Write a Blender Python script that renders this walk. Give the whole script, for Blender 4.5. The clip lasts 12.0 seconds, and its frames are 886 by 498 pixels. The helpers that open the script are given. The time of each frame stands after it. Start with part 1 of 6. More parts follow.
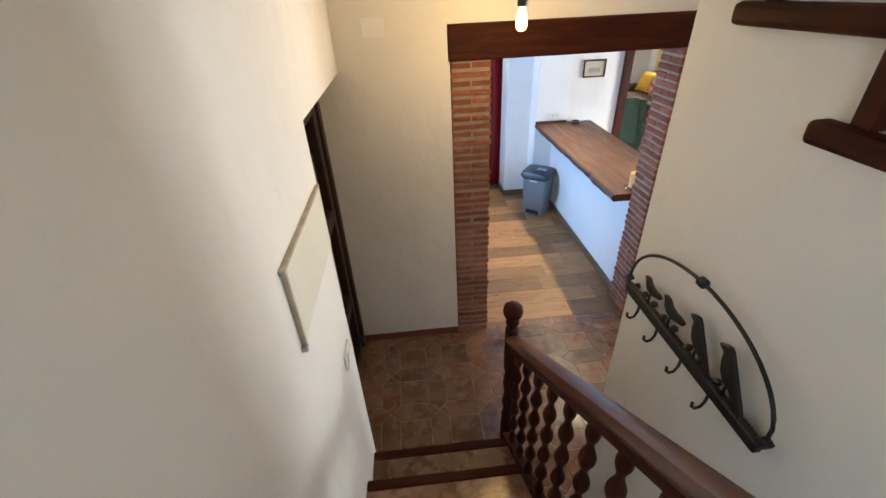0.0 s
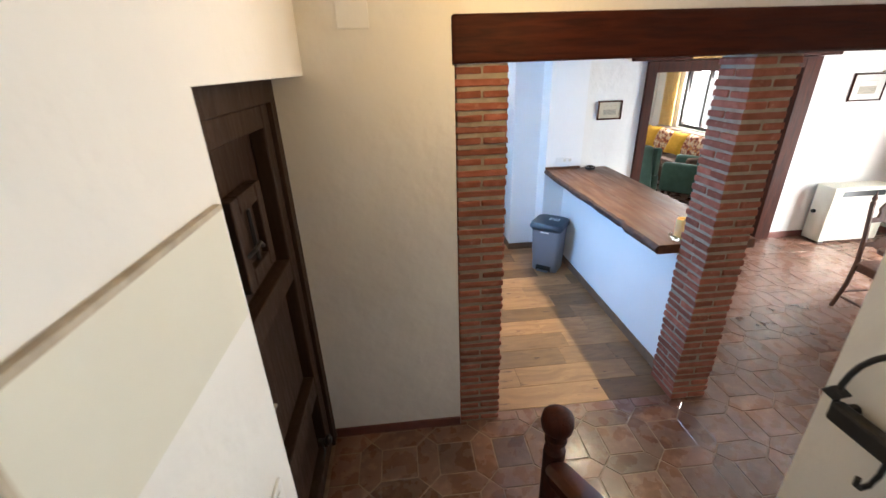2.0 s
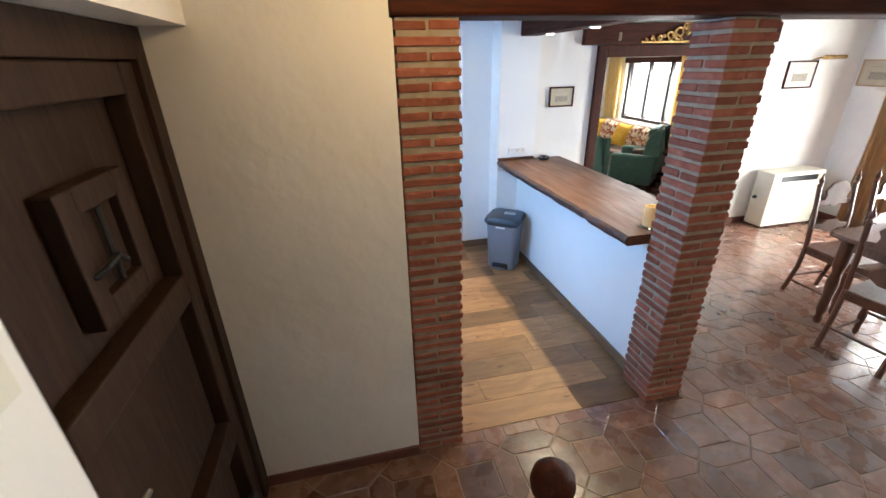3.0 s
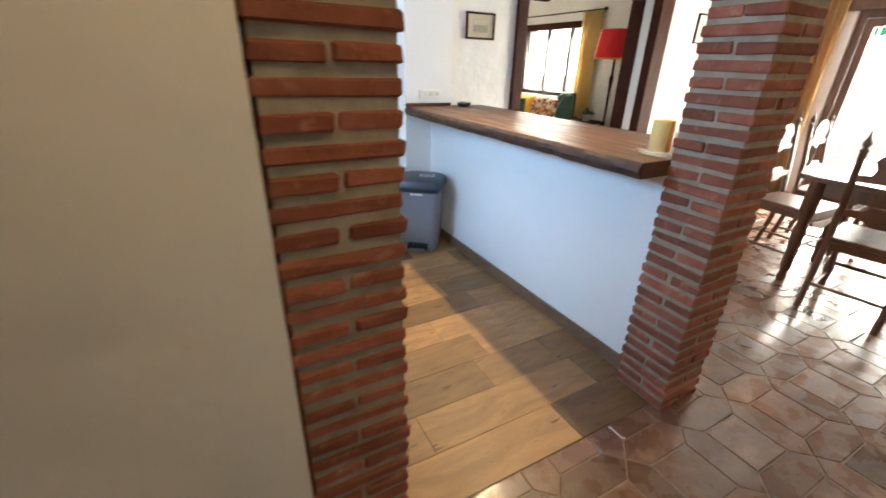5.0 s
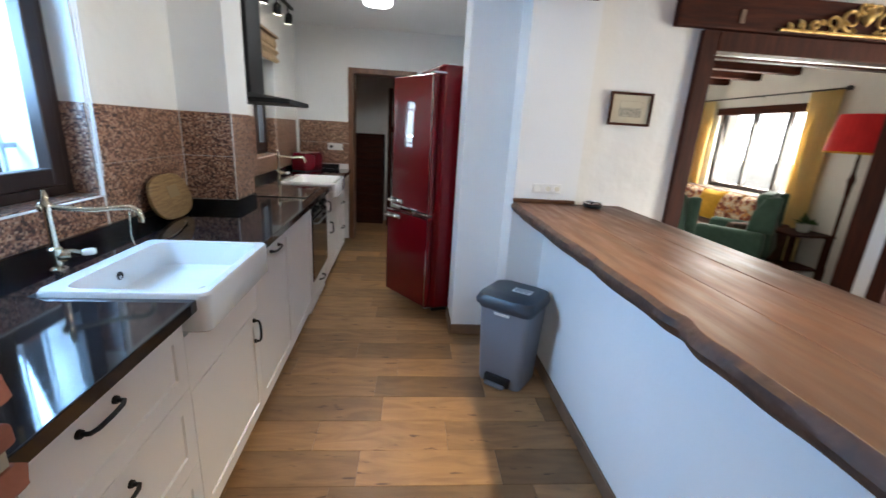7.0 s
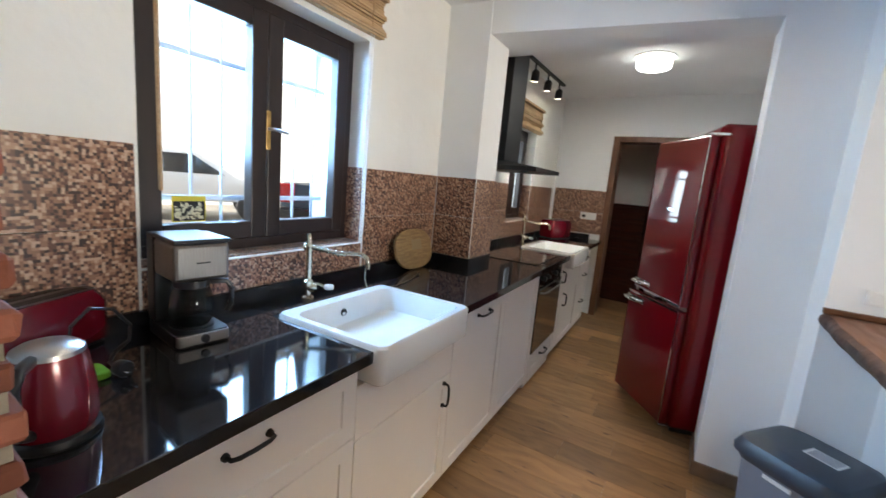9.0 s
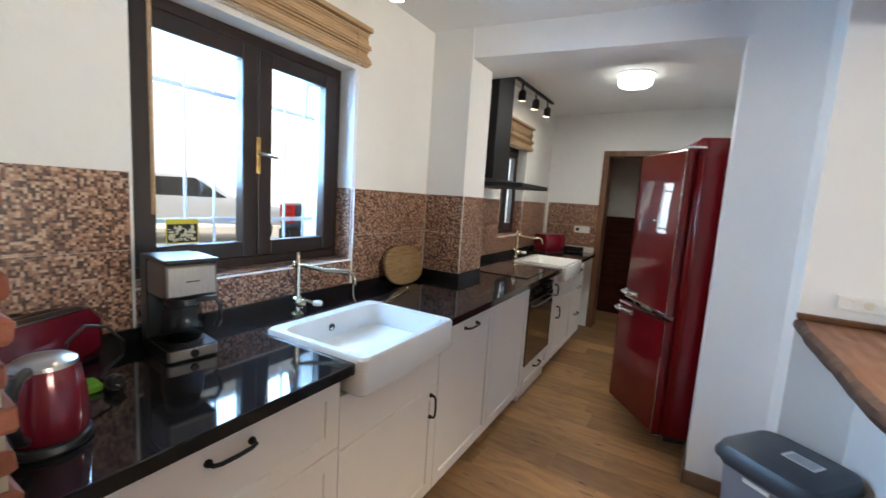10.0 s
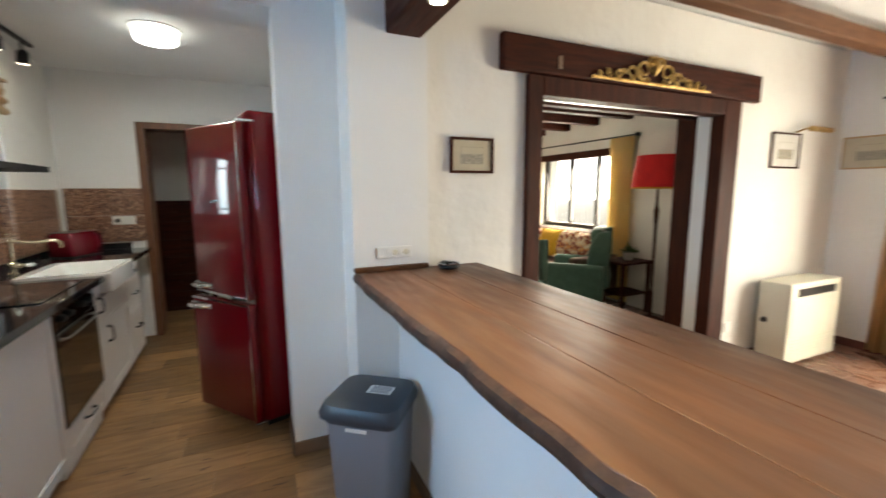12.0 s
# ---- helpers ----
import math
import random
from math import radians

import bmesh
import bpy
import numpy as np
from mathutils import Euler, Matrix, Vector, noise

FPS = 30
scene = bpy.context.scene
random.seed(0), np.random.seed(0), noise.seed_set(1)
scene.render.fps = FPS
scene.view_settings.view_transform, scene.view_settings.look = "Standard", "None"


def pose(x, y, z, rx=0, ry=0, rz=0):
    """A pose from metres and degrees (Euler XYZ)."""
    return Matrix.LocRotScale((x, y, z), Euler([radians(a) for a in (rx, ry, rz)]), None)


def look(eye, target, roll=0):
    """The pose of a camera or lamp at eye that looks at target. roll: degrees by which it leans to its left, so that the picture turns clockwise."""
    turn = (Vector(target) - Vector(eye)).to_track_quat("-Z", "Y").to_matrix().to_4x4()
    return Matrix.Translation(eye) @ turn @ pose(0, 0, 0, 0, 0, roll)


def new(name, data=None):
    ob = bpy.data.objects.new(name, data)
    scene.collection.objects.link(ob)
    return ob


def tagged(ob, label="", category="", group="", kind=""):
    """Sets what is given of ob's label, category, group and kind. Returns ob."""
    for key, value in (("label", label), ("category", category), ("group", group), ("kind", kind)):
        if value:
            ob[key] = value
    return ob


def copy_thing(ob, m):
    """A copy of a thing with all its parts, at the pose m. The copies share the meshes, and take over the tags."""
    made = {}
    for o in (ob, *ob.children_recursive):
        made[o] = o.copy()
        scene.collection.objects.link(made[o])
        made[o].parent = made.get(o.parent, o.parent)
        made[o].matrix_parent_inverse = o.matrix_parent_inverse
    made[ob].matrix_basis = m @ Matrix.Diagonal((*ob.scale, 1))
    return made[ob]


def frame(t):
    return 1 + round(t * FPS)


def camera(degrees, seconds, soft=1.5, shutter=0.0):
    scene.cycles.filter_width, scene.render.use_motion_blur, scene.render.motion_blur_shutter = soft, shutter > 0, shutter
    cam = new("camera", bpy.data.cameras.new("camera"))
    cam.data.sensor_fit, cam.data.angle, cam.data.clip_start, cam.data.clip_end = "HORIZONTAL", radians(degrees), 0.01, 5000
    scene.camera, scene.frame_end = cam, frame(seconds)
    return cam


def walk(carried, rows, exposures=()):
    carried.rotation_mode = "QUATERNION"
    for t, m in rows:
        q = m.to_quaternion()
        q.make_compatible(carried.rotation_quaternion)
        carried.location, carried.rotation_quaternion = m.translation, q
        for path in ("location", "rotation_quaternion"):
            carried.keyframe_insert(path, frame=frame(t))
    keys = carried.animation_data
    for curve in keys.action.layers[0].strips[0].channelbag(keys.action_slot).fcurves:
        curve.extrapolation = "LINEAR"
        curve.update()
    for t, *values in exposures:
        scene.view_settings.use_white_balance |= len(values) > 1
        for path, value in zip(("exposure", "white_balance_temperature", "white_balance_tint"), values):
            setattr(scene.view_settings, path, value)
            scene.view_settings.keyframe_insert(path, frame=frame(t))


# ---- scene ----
cam = camera(94.1, 12.0, shutter=0.4)
PATH = [
    (0, (0.138, 0.029, 2.442), (0.255, 1.721, 1.382), -2.9),
    (0.5, (0.129, 0.124, 2.43), (0.336, 1.825, 1.4), -1.5),
    (1, (0.157, 0.275, 2.385), (0.387, 1.981, 1.367), -0.5),
    (1.5, (0.128, 0.466, 2.238), (0.425, 2.206, 1.299), -1.4),
    (2, (0.163, 0.659, 2.094), (0.323, 2.478, 1.279), -1.9),
    (2.5, (0.213, 0.829, 2.016), (0.504, 2.626, 1.187), -1.4),
    (4.5, (0.217, 1.642, 1.52), (0.827, 3.371, 0.72), -1.5),
    (5, (0.355, 1.901, 1.344), (1.234, 3.496, 0.519), 1.5),
    (5.5, (0.552, 2.084, 1.396), (1.588, 3.66, 0.731), 0.1),
    (6, (0.728, 2.287, 1.435), (1.699, 3.935, 0.851), 0.3),
    (6.5, (0.902, 2.403, 1.389), (1.455, 4.237, 0.815), 1.5),
    (7, (1.05, 2.477, 1.419), (1.217, 4.393, 0.87), 3.4),
    (9, (1.178, 2.75, 1.42), (0.166, 4.444, 1.094), 5.1),
    (9.5, (1.262, 2.735, 1.441), (0.106, 4.349, 1.202), 5.2),
    (10, (1.288, 2.735, 1.43), (0.25, 4.427, 1.183), 3.7),
    (10.5, (1.312, 2.772, 1.42), (0.548, 4.593, 1.106), 3.2),
    (11, (1.321, 2.861, 1.427), (1.015, 4.812, 1.109), 2.7),
    (11.5, (1.281, 2.972, 1.437), (1.573, 4.927, 1.13), -0.1),
    (12, (1.268, 2.982, 1.42), (2.077, 4.789, 1.141), -0.3),
]
walk(cam, [(t, look(eye, target, roll)) for t, eye, target, roll in PATH], exposures=[(0, 0.50, 5950, 5), (1.5, 0.50, 5900, 5), (2.5, 0.42, 5850, 5), (4.5, 0.46, 6750, 3), (5.5, 0.27, 6950, 3), (6.5, 0.20, 6750, 4), (7, 0.08, 6450, 5), (9, 0.10, 7000, 6), (10.5, 0.08, 7200, 6), (11, 0.06, 7700, 4), (12, -0.04, 7350, 3)])

# ---- light ----
world = bpy.data.worlds.new("world")
scene.world = world
world.use_nodes = True
wt = world.node_tree
sky = wt.nodes.new("ShaderNodeTexSky")
sky.sky_type, sky.sun_disc = "NISHITA", False
sky.sun_elevation, sky.sun_rotation = radians(48), radians(75)
wt.links.new(sky.outputs[0], wt.nodes["Background"].inputs[0])
wt.nodes["Background"].inputs[1].default_value = 0.15


def lamp(name, kind, m, energy, colour, **props):
    data = bpy.data.lights.new(name, kind)
    data.energy, data.color = energy, colour
    if "size" in props:
        data.shape, data.size, data.size_y = "RECTANGLE", props["size"][0], props["size"][1]
    if "radius" in props:
        data.shadow_soft_size = props["radius"]
    if "cone" in props:
        data.spot_size, data.spot_blend = radians(props["cone"]), props["blend"]
    if "angle" in props:
        data.angle = radians(props["angle"])
    ob = new(name, data)
    ob.matrix_basis = m
    return ob


SUN_WAY = Vector((-0.64, -0.17, -0.75))
lamp("sun", "SUN", look((0, 0, 0), SUN_WAY), 5.0, (1.0, 0.94, 0.85), angle=0.5)
lamp("sky_kitchen_window", "AREA", look((-0.58, 3.82, 1.71), (1.5, 3.9, 1.3)), 82, (0.29, 0.56, 1.0), size=(0.85, 0.54))
lamp("sky_far_kitchen_window", "AREA", look((-0.70, 6.45, 1.5), (1.5, 6.3, 1.2)), 22, (0.62, 0.80, 1.0), size=(0.6, 0.8))
lamp("sky_dining_window", "AREA", look((6.35, 3.2, 0.97), (3.0, 3.2, 0.80)), 325, (1.0, 0.945, 0.88), size=(1.6, 1.6))
lamp("sky_living_window", "AREA", look((5.60, 7.66, 1.35), (3.0, 7.4, 1.0)), 130, (1.0, 0.96, 0.88), size=(1.3, 0.78))
lamp("filament_light", "POINT", pose(0.66, 2.0, 2.325), 11, (1.0, 0.60, 0.22), radius=0.03)
lamp("ceiling_panel_light", "AREA", pose(0.72, 6.43, 2.355), 16, (0.95, 0.97, 1.0), size=(0.3, 0.3))
for y, aim, cone in ((3.20, 3.12, 84), (3.87, 3.80, 84), (4.54, 4.15, 70)):
    lamp("beam_spot_light", "SPOT", look((1.95, y, 2.10), (1.48, aim, 0)), 50, (1.0, 0.80, 0.50), cone=cone, blend=0.85, radius=0.03)
for y, target, power in ((3.44, (0.80, 3.48, 0), 13), (3.84, (0.80, 3.95, 0), 13), (4.24, (1.42, 5.3, 1.45), 38)):
    lamp("track_spot_light", "SPOT", look((0.045, y, 2.262), target), power, (1.0, 0.83, 0.58), cone=56, blend=0.8, radius=0.025)
for y in (6.3, 6.65, 7.0):
    lamp("track_spot_light", "SPOT", look((-0.18, y, 2.312), (0.42, y + 0.1, 0)), 16, (1.0, 0.83, 0.58), cone=58, blend=0.6, radius=0.025)
# fill lamp in an assumed opening out of view, added to brighten the stair walls
lamp("upstairs_fill_light", "AREA", look((-0.45, -1.25, 2.5), (0.6, -0.7, 1.7)), 13, (0.86, 0.93, 1.0), size=(1.0, 1.0))


# ---- materials ----
def material(name, colour, rough=0.5, metal=0.0, **k):
    """colour: the base; second: a colour mixed in by noise at scale; bump and bump_scale: fine relief; random: spread in value between pieces."""
    mat = bpy.data.materials.new(name)
    mat.use_nodes = True
    nt = mat.node_tree
    bsdf = nt.nodes["Principled BSDF"]
    add = nt.nodes.new

    def link(a, b):
        nt.links.new(a, b)

    bsdf.inputs["Roughness"].default_value = rough
    bsdf.inputs["Metallic"].default_value = metal
    if "coat" in k:
        bsdf.inputs["Coat Weight"].default_value = k["coat"]
        bsdf.inputs["Coat Roughness"].default_value = k.get("coat_rough", 0.08)
    if "spec" in k:
        bsdf.inputs["Specular IOR Level"].default_value = k["spec"]
    co = add("ShaderNodeTexCoord")
    mp = add("ShaderNodeMapping")
    mp.inputs["Scale"].default_value = k.get("stretch", (1, 1, 1))
    link(co.outputs["Object"], mp.inputs["Vector"])
    vec = mp.outputs["Vector"]
    if k.get("random"):
        info = add("ShaderNodeObjectInfo")
        shift = add("ShaderNodeVectorMath")
        shift.operation = "MULTIPLY_ADD"
        comb = add("ShaderNodeCombineXYZ")
        for i in range(3):
            link(info.outputs["Random"], comb.inputs[i])
        link(comb.outputs[0], shift.inputs[0])
        shift.inputs[1].default_value = (37, 23, 51)
        link(vec, shift.inputs[2])
        vec = shift.outputs[0]

    def tex(scale, detail=4.0, dist=0.0):
        n = add("ShaderNodeTexNoise")
        n.inputs["Scale"].default_value = scale
        n.inputs["Detail"].default_value = detail
        n.inputs["Distortion"].default_value = dist
        link(vec, n.inputs["Vector"])
        return n.outputs["Fac"]

    def ramp(fac, lo, hi):
        r = add("ShaderNodeMapRange")
        r.inputs["From Min"].default_value, r.inputs["From Max"].default_value = lo, hi
        link(fac, r.inputs["Value"])
        return r.outputs["Result"]

    def mix(fac, a, b):
        m = add("ShaderNodeMix")
        m.data_type = "RGBA"
        for s, v in ((m.inputs[0], fac), (m.inputs[6], a), (m.inputs[7], b)):
            if isinstance(v, tuple):
                s.default_value = (*v, 1) if len(v) == 3 else v
            elif isinstance(v, float):
                s.default_value = v
            else:
                link(v, s)
        return m.outputs[2]

    out = colour
    if "second" in k:
        out = mix(ramp(tex(k.get("scale", 6.0), 5.0, k.get("dist", 0.0)), *k.get("range", (0.35, 0.65))), colour, k["second"])
    if "third" in k:
        out = mix(ramp(tex(k.get("scale3", 40.0), 3.0), *k.get("range3", (0.55, 0.75))), out, k["third"])
    if k.get("random") and k["random"] is not True:
        hsv = add("ShaderNodeHueSaturation")
        r = add("ShaderNodeMapRange")
        r.inputs["To Min"].default_value, r.inputs["To Max"].default_value = 1 - k["random"], 1 + k["random"]
        link(info.outputs["Random"], r.inputs["Value"])
        link(r.outputs["Result"], hsv.inputs["Value"])
        if isinstance(out, tuple):
            hsv.inputs["Color"].default_value = (*out, 1)
        else:
            link(out, hsv.inputs["Color"])
        out = hsv.outputs["Color"]
    if isinstance(out, tuple):
        bsdf.inputs["Base Color"].default_value = (*out, 1)
    else:
        link(out, bsdf.inputs["Base Color"])
    if "rough2" in k:
        r = add("ShaderNodeMapRange")
        r.inputs["To Min"].default_value, r.inputs["To Max"].default_value = rough, k["rough2"]
        link(ramp(tex(k.get("rscale", 9.0), 5.0), 0.35, 0.65), r.inputs["Value"])
        link(r.outputs["Result"], bsdf.inputs["Roughness"])
    height = None
    for key, sc in (("bump", "bump_scale"), ("bump2", "bump2_scale")):
        if key in k:
            b = add("ShaderNodeBump")
            b.inputs["Strength"].default_value = k.get(key + "_strength", 0.6)
            b.inputs["Distance"].default_value = k[key]
            link(tex(k[sc], 4.0), b.inputs["Height"])
            if height is not None:
                link(height, b.inputs["Normal"])
            height = b.outputs["Normal"]
    if height is not None:
        link(height, bsdf.inputs["Normal"])
    if "emit" in k:
        bsdf.inputs["Emission Color"].default_value = (*k["emit"], 1)
        bsdf.inputs["Emission Strength"].default_value = k["power"]
    return mat


def glass_material(name, tint=(1, 1, 1), rough=0.0):
    mat = bpy.data.materials.new(name)
    mat.use_nodes = True
    nt = mat.node_tree
    nt.nodes.clear()
    o = nt.nodes.new("ShaderNodeOutputMaterial")
    tr, gl, mx, lw, pw, fr = (nt.nodes.new(n) for n in ("ShaderNodeBsdfTransparent", "ShaderNodeBsdfGlossy", "ShaderNodeMixShader", "ShaderNodeLayerWeight", "ShaderNodeMath", "ShaderNodeMath"))
    tr.inputs["Color"].default_value = (*tint, 1)
    gl.inputs["Roughness"].default_value = rough
    pw.operation, fr.operation = "POWER", "MULTIPLY_ADD"
    lw.inputs["Blend"].default_value, pw.inputs[1].default_value, fr.inputs[1].default_value, fr.inputs[2].default_value = 0.5, 4.0, 0.6, 0.03
    nt.links.new(lw.outputs["Facing"], pw.inputs[0])
    nt.links.new(pw.outputs[0], fr.inputs[0])
    nt.links.new(fr.outputs[0], mx.inputs[0])
    nt.links.new(tr.outputs[0], mx.inputs[1])
    nt.links.new(gl.outputs[0], mx.inputs[2])
    nt.links.new(mx.outputs[0], o.inputs[0])
    return mat


PLASTER = material("plaster", (0.80, 0.785, 0.75), 0.85, second=(0.74, 0.72, 0.68), scale=1.3, bump=0.03, bump_scale=2.6, bump_strength=0.7, bump2=0.009, bump2_scale=8, spec=0.25)
SMOOTH_PLASTER = material("smooth_plaster", (0.80, 0.80, 0.79), 0.8, second=(0.76, 0.76, 0.75), scale=1.5, bump=0.004, bump_scale=5, bump2=0.001, bump2_scale=60, spec=0.25)
BRICK = material("brick", (0.30, 0.108, 0.070), 0.85, second=(0.22, 0.07, 0.042), scale=14, third=(0.38, 0.19, 0.13), scale3=30, range3=(0.6, 0.8), random=0.28, bump=0.004, bump_scale=45, bump2=0.006, bump2_scale=14, spec=0.3)
MORTAR = material("mortar", (0.35, 0.30, 0.235), 0.95, second=(0.27, 0.225, 0.17), scale=20, bump=0.006, bump_scale=40, spec=0.2)
DARK_WOOD = material("dark_wood", (0.058, 0.0125, 0.0055), 0.55, second=(0.028, 0.008, 0.005), scale=7, stretch=(0.6, 6, 6), dist=0.6, bump=0.002, bump_scale=30, rough2=0.7, spec=0.12)
DARK_WOOD_Y = material("dark_wood_lengthwise", (0.058, 0.0125, 0.0055), 0.55, second=(0.028, 0.008, 0.005), scale=7, stretch=(6, 0.6, 6), dist=0.6, bump=0.002, bump_scale=30, rough2=0.7, spec=0.12)
DARK_WOOD_Z = material("dark_wood_upright", (0.058, 0.0125, 0.0055), 0.55, second=(0.028, 0.008, 0.005), scale=7, stretch=(6, 6, 0.6), dist=0.6, bump=0.002, bump_scale=30, rough2=0.66, spec=0.15)
DOOR_WOOD = material("old_door_wood", (0.042, 0.022, 0.013), 0.5, second=(0.026, 0.013, 0.008), scale=6, stretch=(8, 8, 0.7), dist=0.8, bump=0.003, bump_scale=30, rough2=0.65, spec=0.2)
# dark wood made paler: window light on the cross beams is mixed into the colour
LIT_BEAM_WOOD = material("lit_beam_wood", (0.17, 0.075, 0.036), 0.55, second=(0.11, 0.045, 0.021), scale=7, stretch=(0.6, 6, 6), dist=0.6, bump=0.002, bump_scale=30, spec=0.2)
BAR_WOOD = material("bar_wood", (0.122, 0.049, 0.021), 0.36, second=(0.074, 0.028, 0.012), scale=3.2, stretch=(2.4, 0.42, 2.4), dist=1.6, third=(0.070, 0.028, 0.014), scale3=7, range3=(0.56, 0.78), bump=0.002, bump_scale=8, rough2=0.56)
BARK = material("live_edge", (0.085, 0.040, 0.024), 0.6, second=(0.04, 0.018, 0.012), scale=18, bump=0.01, bump_scale=22)
TERRACOTTA = material("terracotta", (0.165, 0.080, 0.049), 0.18, coat=0.45, coat_rough=0.16, second=(0.105, 0.049, 0.030), scale=5, third=(0.24, 0.135, 0.090), scale3=14, range3=(0.5, 0.8), random=0.36, rough2=0.42, bump=0.004, bump_scale=6, bump2=0.0015, bump2_scale=50)
GROUT = material("grout", (0.30, 0.21, 0.15), 0.8, second=(0.20, 0.13, 0.09), scale=15, bump=0.003, bump_scale=40)
PLANK = material("wood_look_plank", (0.33, 0.185, 0.082), 0.36, second=(0.23, 0.125, 0.057), scale=3.2, stretch=(1.0, 4.5, 1), dist=1.2, third=(0.10, 0.050, 0.027), scale3=7, range3=(0.66, 0.72), random=0.40, rough2=0.48, bump=0.0012, bump_scale=30)
SKIRT = material("brown_skirting", (0.20, 0.125, 0.08), 0.5, second=(0.15, 0.09, 0.055), scale=8, bump=0.001, bump_scale=30)
CERAMIC_SKIRT = material("dark_skirting", (0.16, 0.055, 0.04), 0.4, second=(0.11, 0.04, 0.03), scale=8)
CABINET = material("cabinet_white", (0.82, 0.80, 0.78), 0.35, second=(0.80, 0.78, 0.76), scale=2)
GRANITE = material("black_granite", (0.009, 0.009, 0.011), 0.06, second=(0.016, 0.016, 0.018), scale=60, third=(0.10, 0.10, 0.11), scale3=420, range3=(0.74, 0.80), spec=0.6)
CERAMIC = material("white_ceramic", (0.74, 0.74, 0.73), 0.12, coat=0.5)
BLACK_METAL = material("black_metal", (0.010, 0.010, 0.011), 0.45, metal=0.0, spec=0.3)
IRON = material("wrought_iron", (0.012, 0.011, 0.011), 0.5, bump=0.002, bump_scale=60)
RED_PAINT = material("red_enamel", (0.16, 0.0015, 0.006), 0.3, coat=0.9, coat_rough=0.02, spec=0.1)
CHROME = material("chrome", (0.80, 0.80, 0.82), 0.08, 1.0)
STEEL = material("brushed_steel", (0.38, 0.37, 0.365), 0.30, 1.0, bump=0.0005, bump_scale=90)
BRASS = material("pale_brass", (0.62, 0.55, 0.42), 0.22, 1.0)
GOLD = material("gilt", (0.58, 0.39, 0.15), 0.42, 0.85, second=(0.32, 0.19, 0.06), scale=30, bump=0.003, bump_scale=50)
BIN_GREY = material("grey_plastic", (0.20, 0.215, 0.25), 0.45, bump=0.0004, bump_scale=200)
BIN_LID = material("dark_plastic", (0.035, 0.045, 0.06), 0.4, bump=0.0004, bump_scale=200)
BLACK_PLASTIC = material("black_plastic", (0.010, 0.010, 0.011), 0.28)
WHITE_PLASTIC = material("white_plastic", (0.78, 0.77, 0.74), 0.4)
CREAM_METAL = material("cream_metal", (0.70, 0.66, 0.55), 0.45, second=(0.66, 0.62, 0.51), scale=3)
WINDOW_WOOD = material("window_wood", (0.020, 0.009, 0.007), 0.42, second=(0.013, 0.006, 0.005), scale=6, stretch=(6, 6, 0.8), bump=0.001, bump_scale=40)
GLASS = glass_material("clear_glass")
BLACK_GLASS = material("black_glass", (0.006, 0.006, 0.007), 0.03, coat=1.0)
BAMBOO = material("bamboo", (0.50, 0.34, 0.19), 0.6, second=(0.37, 0.23, 0.115), scale=12, stretch=(10, 0.5, 10), bump=0.002, bump_scale=60)
BULB = material("glowing_bulb", (1.0, 0.75, 0.4), 0.3, emit=(1.0, 0.55, 0.18), power=9)
PANEL_LIGHT = material("glowing_diffuser", (0.9, 0.9, 0.9), 0.4, emit=(0.95, 0.98, 1.0), power=7)
SPOT_GLOW = material("glowing_spot", (0.9, 0.9, 0.85), 0.4, emit=(1.0, 0.9, 0.72), power=20)


# ---- building helpers ----
def part(name, bm, mat, parent=None, label="", smooth=False):
    me = bpy.data.meshes.new(name)
    bmesh.ops.recalc_face_normals(bm, faces=bm.faces)
    bm.to_mesh(me)
    bm.free()
    me.materials.append(mat)
    if smooth:
        me.shade_smooth()
        me.set_sharp_from_angle(angle=radians(38))
    ob = new(name, me)
    ob.parent = parent
    if label:
        tagged(ob, label)
    return ob


def thing(name, label, category, m=None, group=""):
    ob = new(name)
    ob.empty_display_size = 0.1
    if m is not None:
        ob.matrix_basis = m
    return tagged(ob, label, category, group)


def setting(name, bm, mat, label="", smooth=False):
    return tagged(part(name, bm, mat, None, label, smooth), kind="structure")


def box(x0, x1, y0, y1, z0, z1, bevel=0.0, seg=2, bm=None):
    b = bmesh.new()
    bmesh.ops.create_cube(b, size=1)
    for v in b.verts:
        v.co = Vector(((x0 + x1) / 2 + v.co.x * (x1 - x0), (y0 + y1) / 2 + v.co.y * (y1 - y0), (z0 + z1) / 2 + v.co.z * (z1 - z0)))
    if bevel:
        bmesh.ops.bevel(b, geom=b.edges[:], offset=bevel, segments=seg, affect="EDGES", profile=0.5)
    return joined(bm, b) if bm else b


def joined(bm, b):
    me = bpy.data.meshes.new("tmp")
    b.to_mesh(me)
    b.free()
    bm.from_mesh(me)
    bpy.data.meshes.remove(me)
    return bm


def boxes(rows, bevel=0.0):
    bm = bmesh.new()
    for r in rows:
        box(*r, bevel=bevel, bm=bm)
    return bm


def prism(outline, z0, z1, bevel=0.0, seg=2, bm=None):
    """A solid on an outline of (x, y) between two heights."""
    b = bmesh.new()
    lo = [b.verts.new((x, y, z0)) for x, y in outline]
    hi = [b.verts.new((x, y, z1)) for x, y in outline]
    n = len(lo)
    b.faces.new(lo[::-1])
    b.faces.new(hi)
    for i in range(n):
        b.faces.new((lo[i], lo[(i + 1) % n], hi[(i + 1) % n], hi[i]))
    if bevel:
        bmesh.ops.recalc_face_normals(b, faces=b.faces)
        bmesh.ops.bevel(b, geom=b.edges[:], offset=bevel, segments=seg, affect="EDGES", profile=0.5)
    return joined(bm, b) if bm else b


